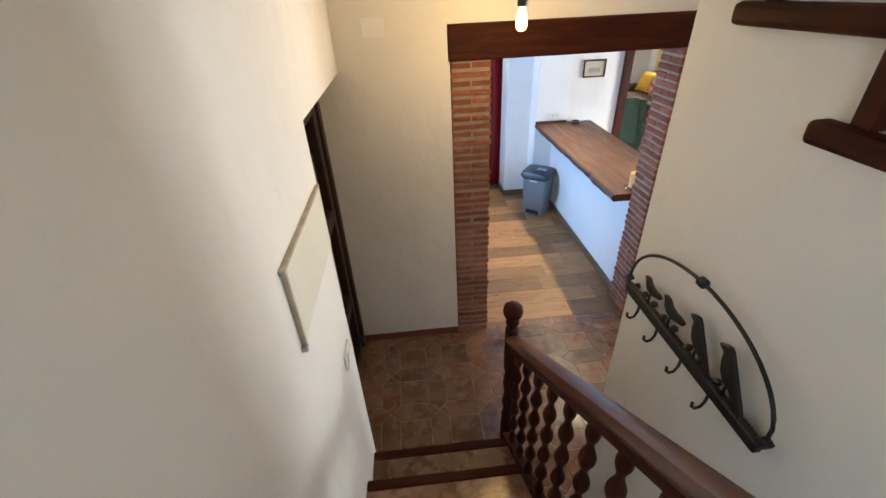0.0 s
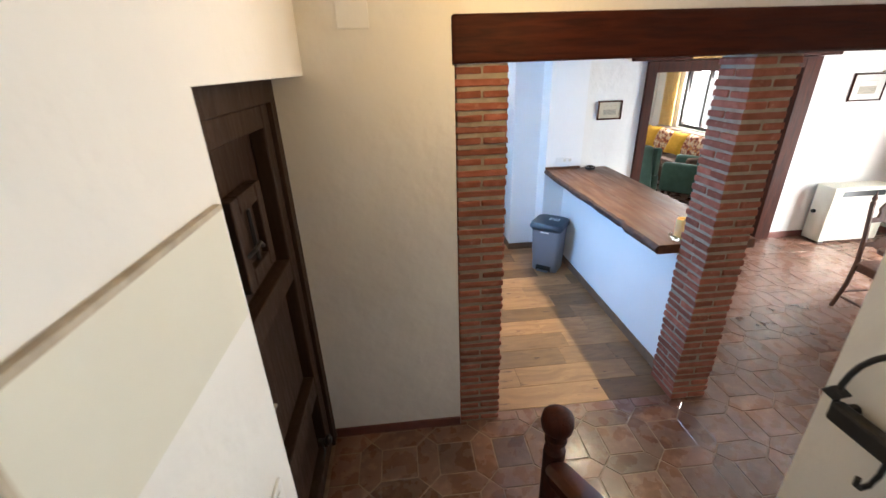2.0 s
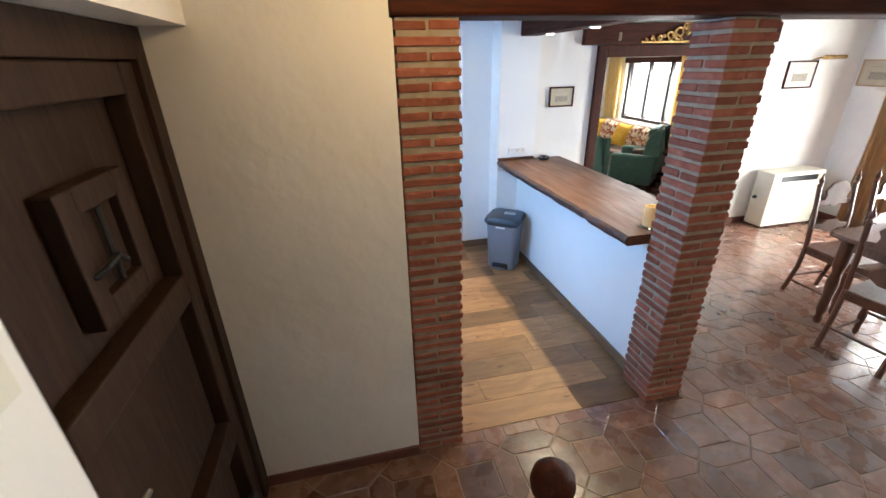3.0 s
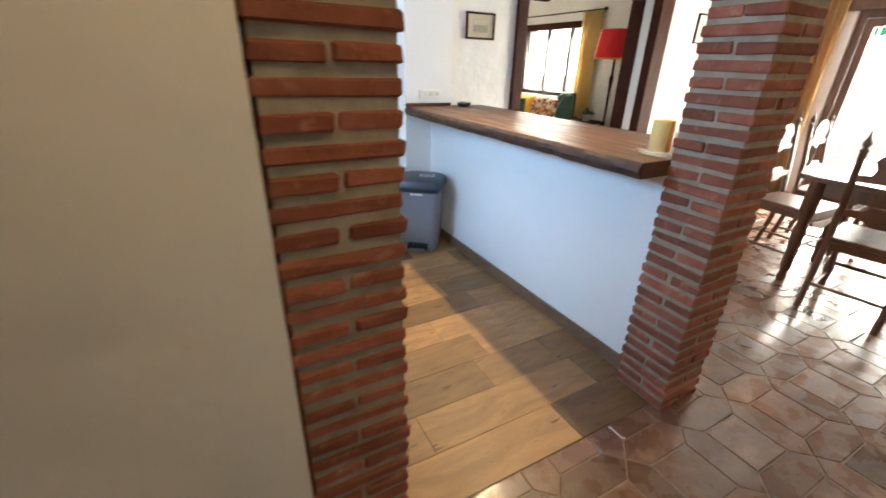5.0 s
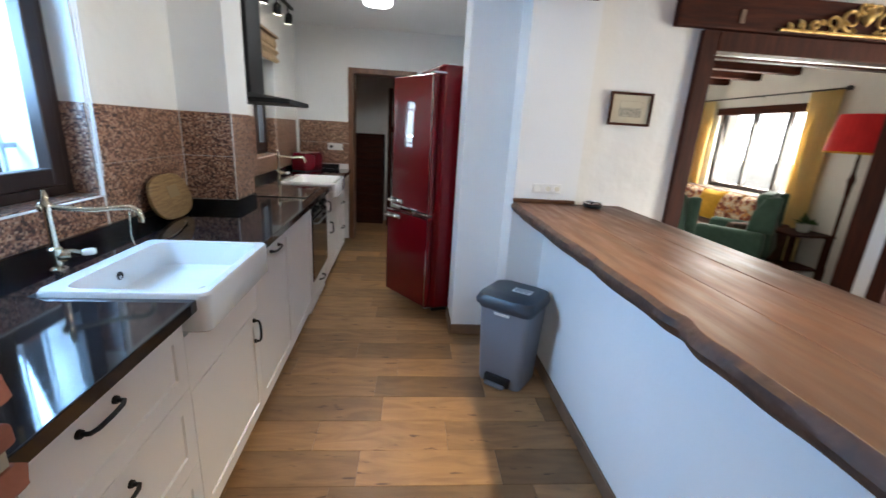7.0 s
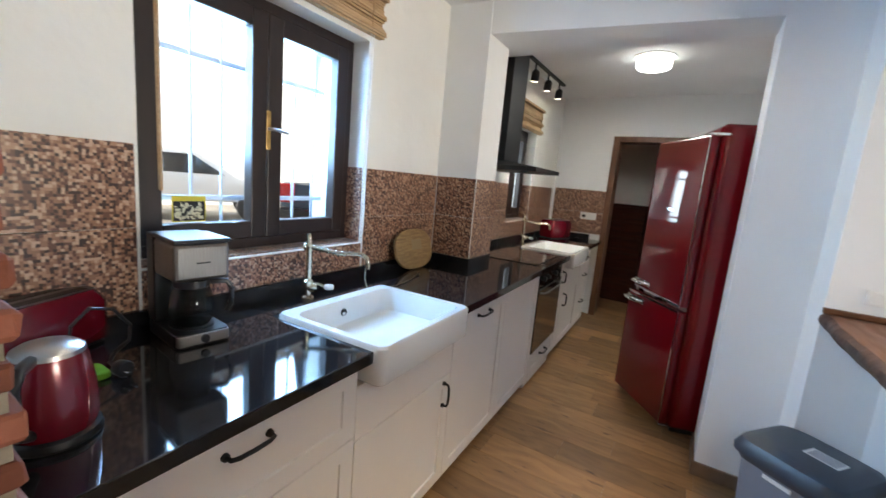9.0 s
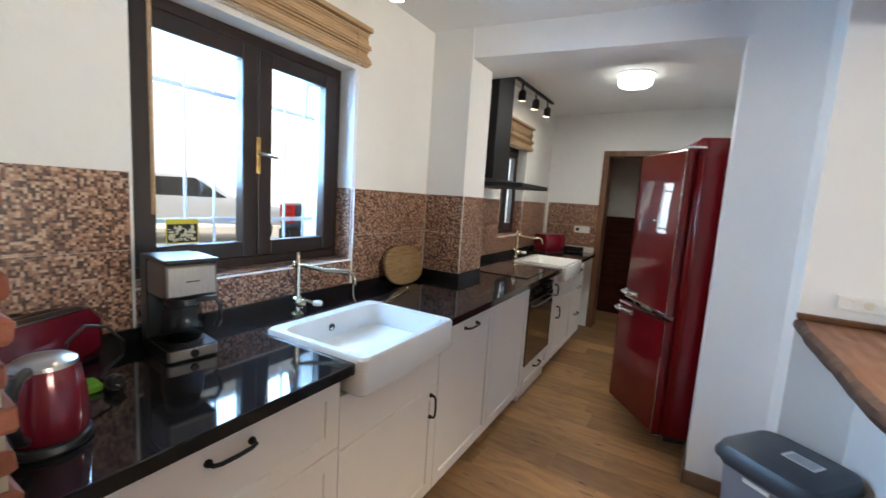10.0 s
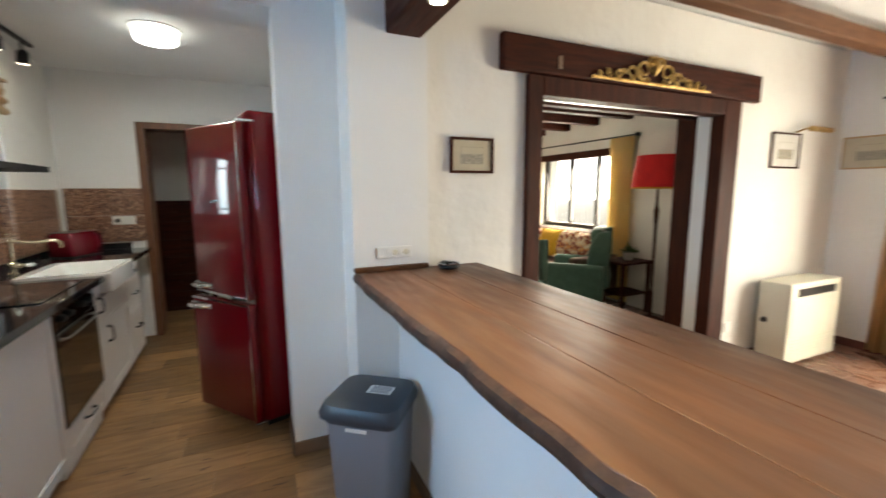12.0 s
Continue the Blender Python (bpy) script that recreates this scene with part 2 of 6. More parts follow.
def lathe(profile, n=20, m=None, bm=None):
    """A turned solid from (radius, height) rows, closed at both ends."""
    b = bmesh.new()
    rings = []
    for r, z in profile:
        rings.append([b.verts.new((r * math.cos(2 * math.pi * i / n), r * math.sin(2 * math.pi * i / n), z)) for i in range(n)])
    for a, c in zip(rings, rings[1:]):
        for i in range(n):
            b.faces.new((a[i], a[(i + 1) % n], c[(i + 1) % n], c[i]))
    b.faces.new(rings[0][::-1])
    b.faces.new(rings[-1])
    if m is not None:
        bmesh.ops.transform(b, matrix=m, verts=b.verts)
    return joined(bm, b) if bm else b


def tube(points, radius, n=8, bm=None, radii=None):
    """A bent rod through points."""
    b = bmesh.new()
    pts = [Vector(p) for p in points]
    up = Vector((0.123, 0.31, 0.94))
    rings = []
    for i, p in enumerate(pts):
        d = (pts[min(i + 1, len(pts) - 1)] - pts[max(i - 1, 0)]).normalized()
        side = d.cross(up).normalized()
        top = side.cross(d)
        r = radii[i] if radii else radius
        rings.append([b.verts.new(p + r * (side * math.cos(2 * math.pi * j / n) + top * math.sin(2 * math.pi * j / n))) for j in range(n)])
    for a, c in zip(rings, rings[1:]):
        for j in range(n):
            b.faces.new((a[j], a[(j + 1) % n], c[(j + 1) % n], c[j]))
    b.faces.new(rings[0][::-1])
    b.faces.new(rings[-1])
    return joined(bm, b) if bm else b


def arc(cx, cy, r, a0, a1, n):
    return [(cx + r * math.cos(radians(a0 + (a1 - a0) * i / n)), cy + r * math.sin(radians(a0 + (a1 - a0) * i / n))) for i in range(n + 1)]


def rounded(x0, x1, y0, y1, r, n=5):
    return arc(x1 - r, y1 - r, r, 0, 90, n) + arc(x0 + r, y1 - r, r, 90, 180, n) + arc(x0 + r, y0 + r, r, 180, 270, n) + arc(x1 - r, y0 + r, r, 270, 360, n)


def loft(outlines, bm=None):
    """A solid through outlines [(points, z)], each with the same count of points."""
    b = bmesh.new()
    rings = [[b.verts.new((x, y, z)) for x, y in pts] for pts, z in outlines]
    n = len(rings[0])
    for a, c in zip(rings, rings[1:]):
        for i in range(n):
            b.faces.new((a[i], a[(i + 1) % n], c[(i + 1) % n], c[i]))
    b.faces.new(rings[0][::-1])
    b.faces.new(rings[-1])
    return joined(bm, b) if bm else b


def moved(bm, m):
    bmesh.ops.transform(bm, matrix=m, verts=bm.verts)
    return bm


# ---- structure ----
HALL_TOP, DINING_TOP, KITCHEN_TOP = 3.45, 2.62, 2.45
KM = Matrix.Translation((0.45, 3.0, 0)) @ pose(0, 0, 0, 0, 0, 1.7)  # the kitchen run: x = 0 at the worktop's front edge
WALL_X = -0.65  # the window wall in the kitchen run's own axes


def k_place(ob):
    ob.matrix_basis = KM @ ob.matrix_basis
    return ob


setting("floor_slab", boxes([(-1.6, 6.6, -3.2, 9.6, -0.25, -0.008)]), GROUT, "grey-brown grout bed under the floor tiles")
# hall
# the gap at y -1.8 to -0.7 is an unseen opening, added for the fill lamp
setting("wall_hall_left", boxes([(-0.62, -0.228, -2.6, -1.8, -0.008, HALL_TOP), (-0.62, -0.228, -1.8, -0.7, -0.008, 1.95), (-0.62, -0.228, -1.8, -0.7, 3.05, HALL_TOP), (-0.62, -0.228, -0.7, 1.54, -0.008, HALL_TOP), (-0.62, -0.235, 1.54, 2.6, 2.07, HALL_TOP), (-0.62, -0.47, 1.54, 2.6, -0.008, 2.07)]), PLASTER, "uneven white plaster wall with a deep door recess")
setting("wall_hall_end", boxes([(-0.62, 0.41, 2.60, 2.87, -0.008, 2.09), (-0.62, 0.40, 2.60, 2.87, 2.09, HALL_TOP), (0.40, 6.1, 2.62, 2.87, 2.285, HALL_TOP)]), PLASTER, "cream plaster wall beside and above the dark beam")
setting("wall_hall_right", boxes([(0.89, 1.05, -2.6, 1.165, -0.008, HALL_TOP), (0.89, 1.05, 1.165, 2.62, DINING_TOP, HALL_TOP)]), PLASTER, "uneven white plaster wall beside the stairs")
setting("wall_hall_back", boxes([(-0.62, 1.05, -2.8, -2.6, -0.008, HALL_TOP)]), PLASTER)
setting("ceiling_hall", boxes([(-0.62, 1.05, -2.8, 2.87, HALL_TOP, HALL_TOP + 0.15)]), PLASTER)
# dining room
setting("wall_dining_right", boxes([(6.1, 6.4, -1.2, 2.35, -0.008, DINING_TOP), (6.1, 6.4, 4.05, 5.3, -0.008, DINING_TOP), (6.1, 6.4, 2.35, 4.05, 1.90, DINING_TOP)]), PLASTER, "white plaster wall with a barred glazed door")
setting("wall_dining_front", boxes([(1.05, 6.4, -1.4, -1.2, -0.008, DINING_TOP)]), PLASTER)
setting("wall_living", boxes([(2.07, 2.70, 5.0, 5.3, -0.008, 2.6), (4.58, 6.4, 5.0, 5.3, -0.008, 2.6), (2.70, 4.58, 5.0, 5.3, 2.06, 2.6)]), PLASTER, "white plaster wall around the living room doorway")
setting("ceiling_dining", boxes([(1.05, 6.4, -1.4, 2.62, DINING_TOP, DINING_TOP + 0.12), (1.80, 6.4, 2.87, 5.3, DINING_TOP, DINING_TOP + 0.12)]), SMOOTH_PLASTER)
# kitchen
setting("pier_kitchen", boxes([(1.38, 1.68, 5.2, 5.52, -0.008, 2.65), (1.68, 2.07, 4.955, 5.52, -0.008, 2.65)]), SMOOTH_PLASTER, "stepped white plastered pier at the end of the bar")
setting("wall_kitchen_right", boxes([(1.78, 2.0, 5.52, 7.86, -0.008, 2.65)]), SMOOTH_PLASTER)
setting("wall_kitchen_end", boxes([(-0.9, 0.33, 7.80, 8.0, -0.008, 2.65), (1.02, 2.0, 7.80, 8.0, -0.008, 2.65), (0.33, 1.02, 7.80, 8.0, 2.02, 2.65)]), SMOOTH_PLASTER, "white wall with a wooden door frame at the kitchen's end")
setting("ceiling_kitchen", boxes([(-1.1, 1.80, 2.87, 5.2, KITCHEN_TOP, KITCHEN_TOP + 0.15), (-1.1, 2.0, 5.2, 8.0, 2.5, 2.65)]), SMOOTH_PLASTER)
setting("header_kitchen", prism([(-0.6, 5.02), (0.02, 5.02), (1.40, 5.2), (1.40, 5.45), (-0.6, 5.45)], 2.275, 2.5), SMOOTH_PLASTER, "white plastered header over the kitchen passage")
win_wall = boxes([
    (-1.0, WALL_X, -0.128, 0.34, -0.008, 2.6), (-1.0, WALL_X, 1.31, 3.28, -0.008, 2.6), (-1.0, WALL_X, 0.34, 1.31, -0.008, 1.08), (-1.0, WALL_X, 0.34, 1.31, 2.03, 2.6),
    (-1.0, WALL_X, 3.92, 5.3, -0.008, 2.6), (-1.0, WALL_X, 3.28, 3.92, -0.008, 1.1), (-1.0, WALL_X, 3.28, 3.92, 1.98, 2.6)])
k_place(setting("wall_windows", win_wall, PLASTER, "white rough plaster wall with two deep windows"))
k_place(setting("pier_tiled", boxes([(WALL_X - 0.01, -0.375, 2.02, 2.32, -0.008, 2.6)]), SMOOTH_PLASTER, "white projecting wall pier beside the hob"))
# dining and hall beams
setting("beam_front", box(0.40, 6.1, 2.585, 2.80, 2.095, 2.285, 0.012), DARK_WOOD, "dark stained timber beam resting on the brick columns")
setting("beam_bar", box(1.86, 2.04, 2.80, 4.957, 2.148, 2.36, 0.012), DARK_WOOD_Y, "dark stained timber beam above the bar")
for i, y in enumerate((3.3, 4.5)):
    setting("beam_cross", box(2.04, 6.1, y, y + 0.10, 2.39, 2.5, 0.01), LIT_BEAM_WOOD, "timber ceiling beam with the window's light put into its brown")
# living room behind the doorway
setting("wall_living_far", boxes([(1.8, 5.72, 9.2, 9.4, -0.008, 2.5)]), PLASTER)
setting("wall_living_left", boxes([(1.8, 2.0, 7.86, 9.2, -0.008, 2.5)]), PLASTER)
setting("wall_living_right", boxes([(5.42, 5.72, 5.3, 6.94, -0.008, 2.5), (5.42, 5.72, 8.38, 9.2, -0.008, 2.5), (5.42, 5.72, 6.94, 8.38, -0.008, 0.88), (5.42, 5.72, 6.94, 8.38, 1.93, 2.5)]), PLASTER, "cream plaster wall with a wide three-light window")
setting("ceiling_living", boxes([(1.8, 5.72, 5.3, 9.4, 2.42, 2.6)]), SMOOTH_PLASTER)
# bar
setting("bar_wall", boxes([(1.90, 2.06, 2.85, 4.957, -0.008, 0.965)]), SMOOTH_PLASTER, "white plastered half wall under the bar top")

# ---- stairs ----
RISE, GOING, FIRST = 0.17, 0.262, 1.49
STEPS = 6
rows = []
for i in range(STEPS):
    y1 = FIRST - GOING * i
    rows.append((-0.228, 0.60, -2.6 if i == STEPS - 1 else y1 - GOING, y1 - 0.03, -0.008 if i == 0 else RISE * i, RISE * (i + 1) - 0.045))
setting("stair_base", boxes(rows), SMOOTH_PLASTER, "white plastered stair flight")
for i in range(STEPS):
    y1 = FIRST - GOING * i
    st = setting("stair_nosing", box(-0.226, 0.598, y1 - 0.055, y1, RISE * (i + 1) - 0.045, RISE * (i + 1), 0.008), DARK_WOOD, "dark wooden step edge")
    setting("stair_tread", box(-0.226, 0.598, -2.6 if i == STEPS - 1 else y1 - GOING - 0.03, y1 - 0.057, RISE * (i + 1) - 0.045, RISE * (i + 1) - 0.002, 0.003), TERRACOTTA, "brown terracotta step tiles")

MOSAIC = bpy.data.materials.new("mosaic_tile")
MOSAIC.use_nodes = True
mt = MOSAIC.node_tree
mb = mt.nodes["Principled BSDF"]
mb.inputs["Roughness"].default_value = 0.32
tc, sc, fl, wn, cr, bp, nz, mx2 = (mt.nodes.new("ShaderNode" + n) for n in ("TexCoord", "VectorMath", "VectorMath", "TexWhiteNoise", "ValToRGB", "Bump", "TexNoise", "VectorMath"))
sc.operation, fl.operation, mx2.operation = "SCALE", "FLOOR", "MULTIPLY_ADD"
sc.inputs["Scale"].default_value = 128
nz.inputs["Scale"].default_value = 60
mx2.inputs[1].default_value = (0.006, 0.006, 0.006)
mt.links.new(tc.outputs["Object"], nz.inputs["Vector"])
mt.links.new(nz.outputs["Color"], mx2.inputs[0])
mt.links.new(tc.outputs["Object"], mx2.inputs[2])
mt.links.new(mx2.outputs[0], sc.inputs[0])
mt.links.new(sc.outputs[0], fl.inputs[0])
mt.links.new(fl.outputs[0], wn.inputs["Vector"])
mt.links.new(wn.outputs["Value"], cr.inputs["Fac"])
cr.color_ramp.interpolation = "CONSTANT"
stops = ((0.0, (0.045, 0.020, 0.015)), (0.20, (0.13, 0.056, 0.036)), (0.42, (0.27, 0.135, 0.083)), (0.64, (0.38, 0.21, 0.135)), (0.84, (0.52, 0.345, 0.245)))
while len(cr.color_ramp.elements) < len(stops):
    cr.color_ramp.elements.new(0.5)
for e, (p, c) in zip(cr.color_ramp.elements, stops):
    e.position, e.color = p, (*c, 1)
mt.links.new(cr.outputs["Color"], mb.inputs["Base Color"])
bp.inputs["Distance"].default_value, bp.inputs["Strength"].default_value = 0.0015, 0.7
mt.links.new(wn.outputs["Value"], bp.inputs["Height"])
mt.links.new(bp.outputs["Normal"], mb.inputs["Normal"])

# ---- kitchen run ----
def handle(parent, at, length, upright=False, mat=BLACK_METAL):
    """A bow handle standing out along +x from a door face."""
    h = length / 2
    pts = [(0, -h, 0), (0.022, -h * 0.97, 0), (0.028, -h * 0.7, 0), (0.030, 0, 0), (0.028, h * 0.7, 0), (0.022, h * 0.97, 0), (0, h, 0)]
    bm = tube(pts, 0.0055, 8)
    for s in (-h, h):
        lathe([(0.010, 0), (0.009, 0.008)], 10, Matrix.Translation((0, s, 0)) @ pose(0, 0, 0, 0, 90, 0), bm)
    if upright:
        moved(bm, pose(0, 0, 0, 90, 0, 0))
    moved(bm, Matrix.Translation(at))
    return part("handle", bm, mat, parent, "black metal bow handle", True)


def shaker(name, parent, x, y0, y1, z0, z1, label=""):
    """A framed front: a stile and rail border proud of a flat panel."""
    w = min(0.055, (z1 - z0) * 0.3)
    bm = bmesh.new()
    rects = [(x - 0.018, 0), (x - 0.0015, 0), (x, 0.0015), (x, w), (x - 0.007, w + 0.002)]
    rings = [[bm.verts.new((q, a, b)) for a, b in ((y0 + d, z0 + d), (y1 - d, z0 + d), (y1 - d, z1 - d), (y0 + d, z1 - d))] for q, d in rects]
    for a, b in zip(rings, rings[1:]):
        for i in range(4):
            bm.faces.new((a[i], a[(i + 1) % 4], b[(i + 1) % 4], b[i]))
    bm.faces.new(rings[0][::-1])
    bm.faces.new(rings[-1])
    return part(name, bm, CABINET, parent, label)


def cabinet(y0, y1, fronts, label, body_top=0.858):
    c = thing("cabinet", label, "kitchen cabinet", KM, "kitchen base cabinets")
    part("body", boxes([(-0.63, -0.055, y0 + 0.001, y1 - 0.001, 0.09, body_top), (-0.60, -0.10, y0 + 0.001, y1 - 0.001, 0.0, 0.09)]), CABINET, c)
    for kind, z0, z1, hy, hz, hl in fronts:
        f = shaker(kind, c, -0.034, y0 + 0.002, y1 - 0.002, z0 + 0.0015, z1 - 0.0015)
        if hl:
            handle(f, (-0.034, hy, hz), hl, hl < 0.11)
    return c


cabinet(-0.12, 0.63, [("drawer", 0.62, 0.855, 0.265, 0.80, 0.11), ("drawer", 0.35, 0.62, 0.265, 0.565, 0.11), ("drawer", 0.085, 0.35, 0.26, 0.29, 0.13)], "white shaker drawer unit with black bow handles")
sink_cab = cabinet(0.63, 1.25, [("door", 0.085, 0.60, 1.19, 0.52, 0.10)], "white shaker cabinet under the white ceramic sink", 0.70)
part("rail", box(-0.052, -0.036, 0.632, 1.248, 0.602, 0.786), CABINET, sink_cab)
cabinet(1.25, 1.85, [("door", 0.085, 0.855, 1.55, 0.80, 0.13)], "tall white shaker dishwasher front with a black handle")
cabinet(1.85, 2.47, [("door", 0.085, 0.855, 2.40, 0.70, 0)], "tall white shaker cabinet beside the oven")
cabinet(3.09, 3.20, [("door", 0.085, 0.855, 3.15, 0.72, 0.09)], "narrow white pull-out cabinet beside the oven")
far_cab = cabinet(3.20, 3.86, [("door", 0.085, 0.60, 3.28, 0.50, 0.10)], "white shaker cabinet under the far ceramic sink", 0.70)
part("rail", box(-0.052, -0.036, 3.202, 3.858, 0.602, 0.751), CABINET, far_cab)
cabinet(3.86, 4.30, [("drawer", 0.70, 0.855, 4.08, 0.78, 0.12), ("drawer", 0.40, 0.70, 4.08, 0.60, 0.12), ("drawer", 0.085, 0.40, 4.08, 0.32, 0.12)], "white shaker drawer unit at the far end")

oven_unit = thing("oven", "black glass built-in oven with a steel handle", "oven", KM)
part("housing", boxes([(-0.63, -0.06, 2.472, 3.088, 0.0, 0.858)]), CABINET, oven_unit, "white oven housing")
part("control_panel", box(-0.06, -0.034, 2.476, 3.084, 0.745, 0.855, 0.003), BLACK_GLASS, oven_unit, "black control panel")
od = part("oven_door", box(-0.06, -0.028, 2.476, 3.084, 0.26, 0.742, 0.005), BLACK_GLASS, oven_unit, "black glass oven door")
handle(od, (-0.026, 2.78, 0.705), 0.50, mat=STEEL)
for y in (2.58, 2.68, 2.88, 2.98):
    part("knob", lathe([(0.018, 0), (0.017, 0.02), (0.012, 0.022)], 14, Matrix.Translation((-0.034, y, 0.80)) @ pose(0, 0, 0, 0, 90, 0)), BLACK_PLASTIC, oven_unit, smooth=True)
lower = shaker("drawer", oven_unit, -0.034, 2.476, 3.084, 0.087, 0.255)
handle(lower, (-0.034, 2.78, 0.20), 0.13)

S1, S2 = (0.658, 1.245), (3.21, 3.85)  # the two sinks along the run
top = thing("worktop", "polished black granite worktop with a low upstand", "worktop", KM)
rows = [(-0.648, 0.0, -0.13, S1[0] - 0.002), (-0.648, -0.455, S1[0], S1[1]), (-0.648, 0.0, S1[1] + 0.002, S2[0] - 0.002), (-0.648, -0.455, S2[0], S2[1]), (-0.648, 0.0, S2[1] + 0.002, 4.72)]
for y0, y1, x0, x1 in ((r[2], r[3], r[0], r[1]) for r in rows):
    part("slab", box(x0, x1, y0, y1, 0.862, 0.90, 0.003), GRANITE, top)
part("upstand", boxes([(-0.648, -0.628, -0.13, 2.018, 0.901, 0.955), (-0.374, -0.356, 2.0, 2.322, 0.901, 0.955), (-0.648, -0.374, 2.0, 2.018, 0.901, 0.955), (-0.648, -0.628, 2.322, 4.72, 0.901, 0.955), (-0.628, -0.14, 4.70, 4.72, 0.901, 0.955)]), GRANITE, top)


def sink(y0, y1, name_label):
    s = thing("sink", name_label, "sink", KM, "butler sinks")
    x0, x1 = -0.445, 0.032
    zt, zb = 0.915, 0.787
    o = rounded(x0, x1, y0, y1, 0.03, 4)
    i = rounded(x0 + 0.055, x1 - 0.03, y0 + 0.03, y1 - 0.03, 0.05, 4)
    j = rounded(x0 + 0.075, x1 - 0.045, y0 + 0.045, y1 - 0.045, 0.06, 4)
    b = bmesh.new()
    rings = []
    for pts, z in ((rounded(x0 + 0.006, x1 - 0.006, y0 + 0.006, y1 - 0.006, 0.03, 4), zb), (o, zb + 0.006), (o, zt - 0.008), (rounded(x0 + 0.006, x1 - 0.006, y0 + 0.006, y1 - 0.006, 0.028, 4), zt), (i, zt), (rounded(x0 + 0.058, x1 - 0.033, y0 + 0.033, y1 - 0.033, 0.05, 4), zt - 0.012), (j, zb + 0.035), (rounded(x0 + 0.10, x1 - 0.07, y0 + 0.07, y1 - 0.07, 0.05, 4), zb + 0.02)):
        rings.append([b.verts.new((x, y, z)) for x, y in pts])
    n = len(rings[0])
    for a, c in zip(rings, rings[1:]):
        for k in range(n):
            b.faces.new((a[k], a[(k + 1) % n], c[(k + 1) % n], c[k]))
    b.faces.new(rings[0][::-1])
    b.faces.new(rings[-1])
    part("basin", b, CERAMIC, s, smooth=True)
    ym = (y0 + y1) / 2
    part("overflow", lathe([(0.016, 0), (0.016, 0.004), (0.011, 0.005), (0.010, 0.002)], 16, Matrix.Translation((x0 + 0.064, ym - 0.02, 0.865)) @ pose(0, 0, 0, 0, 90, 0)), BLACK_METAL, s, "dark perforated overflow", True)
    part("drain", lathe([(0.045, 0), (0.045, 0.003), (0.03, 0.002)], 20, Matrix.Translation((x1 - 0.125, ym, zb + 0.021))), CHROME, s, "chrome drain", True)
    return s


sink(*S1, "deep white ceramic butler sink with an apron front")
sink(*S2, "white ceramic butler sink at the far end")


def tap(y, label):
    f = thing("kitchen_tap", label, "tap", KM @ Matrix.Translation((-0.53, y, 0.90)), "bridge taps")
    part("column", lathe([(0.026, 0), (0.026, 0.008), (0.014, 0.016), (0.014, 0.05), (0.020, 0.055), (0.020, 0.075), (0.013, 0.082), (0.011, 0.20), (0.016, 0.21), (0.016, 0.225), (0.010, 0.235), (0.012, 0.25), (0.004, 0.268)], 16), BRASS, f, smooth=True)
    part("spout", tube([(0.0, 0, 0.215), (0.05, 0.02, 0.208), (0.11, 0.05, 0.200), (0.16, 0.075, 0.204), (0.195, 0.09, 0.205), (0.215, 0.10, 0.19), (0.22, 0.103, 0.165), (0.218, 0.102, 0.15)], 0.0095, 10), BRASS, f, smooth=True)
    part("spout_nut", lathe([(0.011, 0), (0.015, 0.004), (0.015, 0.012), (0.011, 0.016)], 12, pose(-0.02, -0.008, 0.214, 0, 90, 20)), BRASS, f, smooth=True)
    part("lever", tube([(0, 0, 0.065), (0.03, 0.025, 0.062), (0.055, 0.045, 0.05)], 0.007, 8), BRASS, f, smooth=True)
    part("lever_grip", lathe([(0.009, 0), (0.013, 0.01), (0.013, 0.03), (0.008, 0.038)], 12, pose(0.05, 0.04, 0.052, 0, 90, 40)), CERAMIC, f, "white ceramic lever grip", True)
    part("valve", lathe([(0.018, 0), (0.022, 0.01), (0.018, 0.035)], 12, pose(0.0, 0.0, 0.05, 0, 90, 40)), BRASS, f, smooth=True)
    return f


tap(0.88, "pale brass bridge tap with a swan spout behind the sink")
tap(3.5, "pale brass bridge tap behind the far sink")

hob = thing("hob", "frameless black glass hob let into the granite", "hob", KM)
part("glass_plate", box(-0.58, -0.07, 2.49, 3.07, 0.9005, 0.906, 0.002), BLACK_GLASS, hob)
ring_mat = material("hob_print", (0.12, 0.12, 0.13), 0.15)
for x, y, r in ((-0.43, 2.64, 0.09), (-0.20, 2.64, 0.075), (-0.43, 2.92, 0.075), (-0.20, 2.92, 0.10)):
    part("cooking_ring", tube([(x + r * math.cos(a * math.pi / 16), y + r * math.sin(a * math.pi / 16), 0.9062) for a in range(33)], 0.0008, 4), ring_mat, hob)

hood = thing("cooker_hood", "black cooker hood with a flat plate and square chimney", "cooker hood", KM)
part("chimney", box(-0.648, -0.44, 2.60, 2.90, 1.60, 2.49, 0.004), BLACK_METAL, hood)
part("plate", loft([([(-0.648, 2.46), (-0.15, 2.46), (-0.15, 3.06), (-0.648, 3.06)], 1.535), ([(-0.648, 2.46), (-0.15, 2.46), (-0.15, 3.06), (-0.648, 3.06)], 1.565), ([(-0.648, 2.56), (-0.425, 2.58), (-0.425, 2.92), (-0.648, 2.94)], 1.60)]), BLACK_METAL, hood)

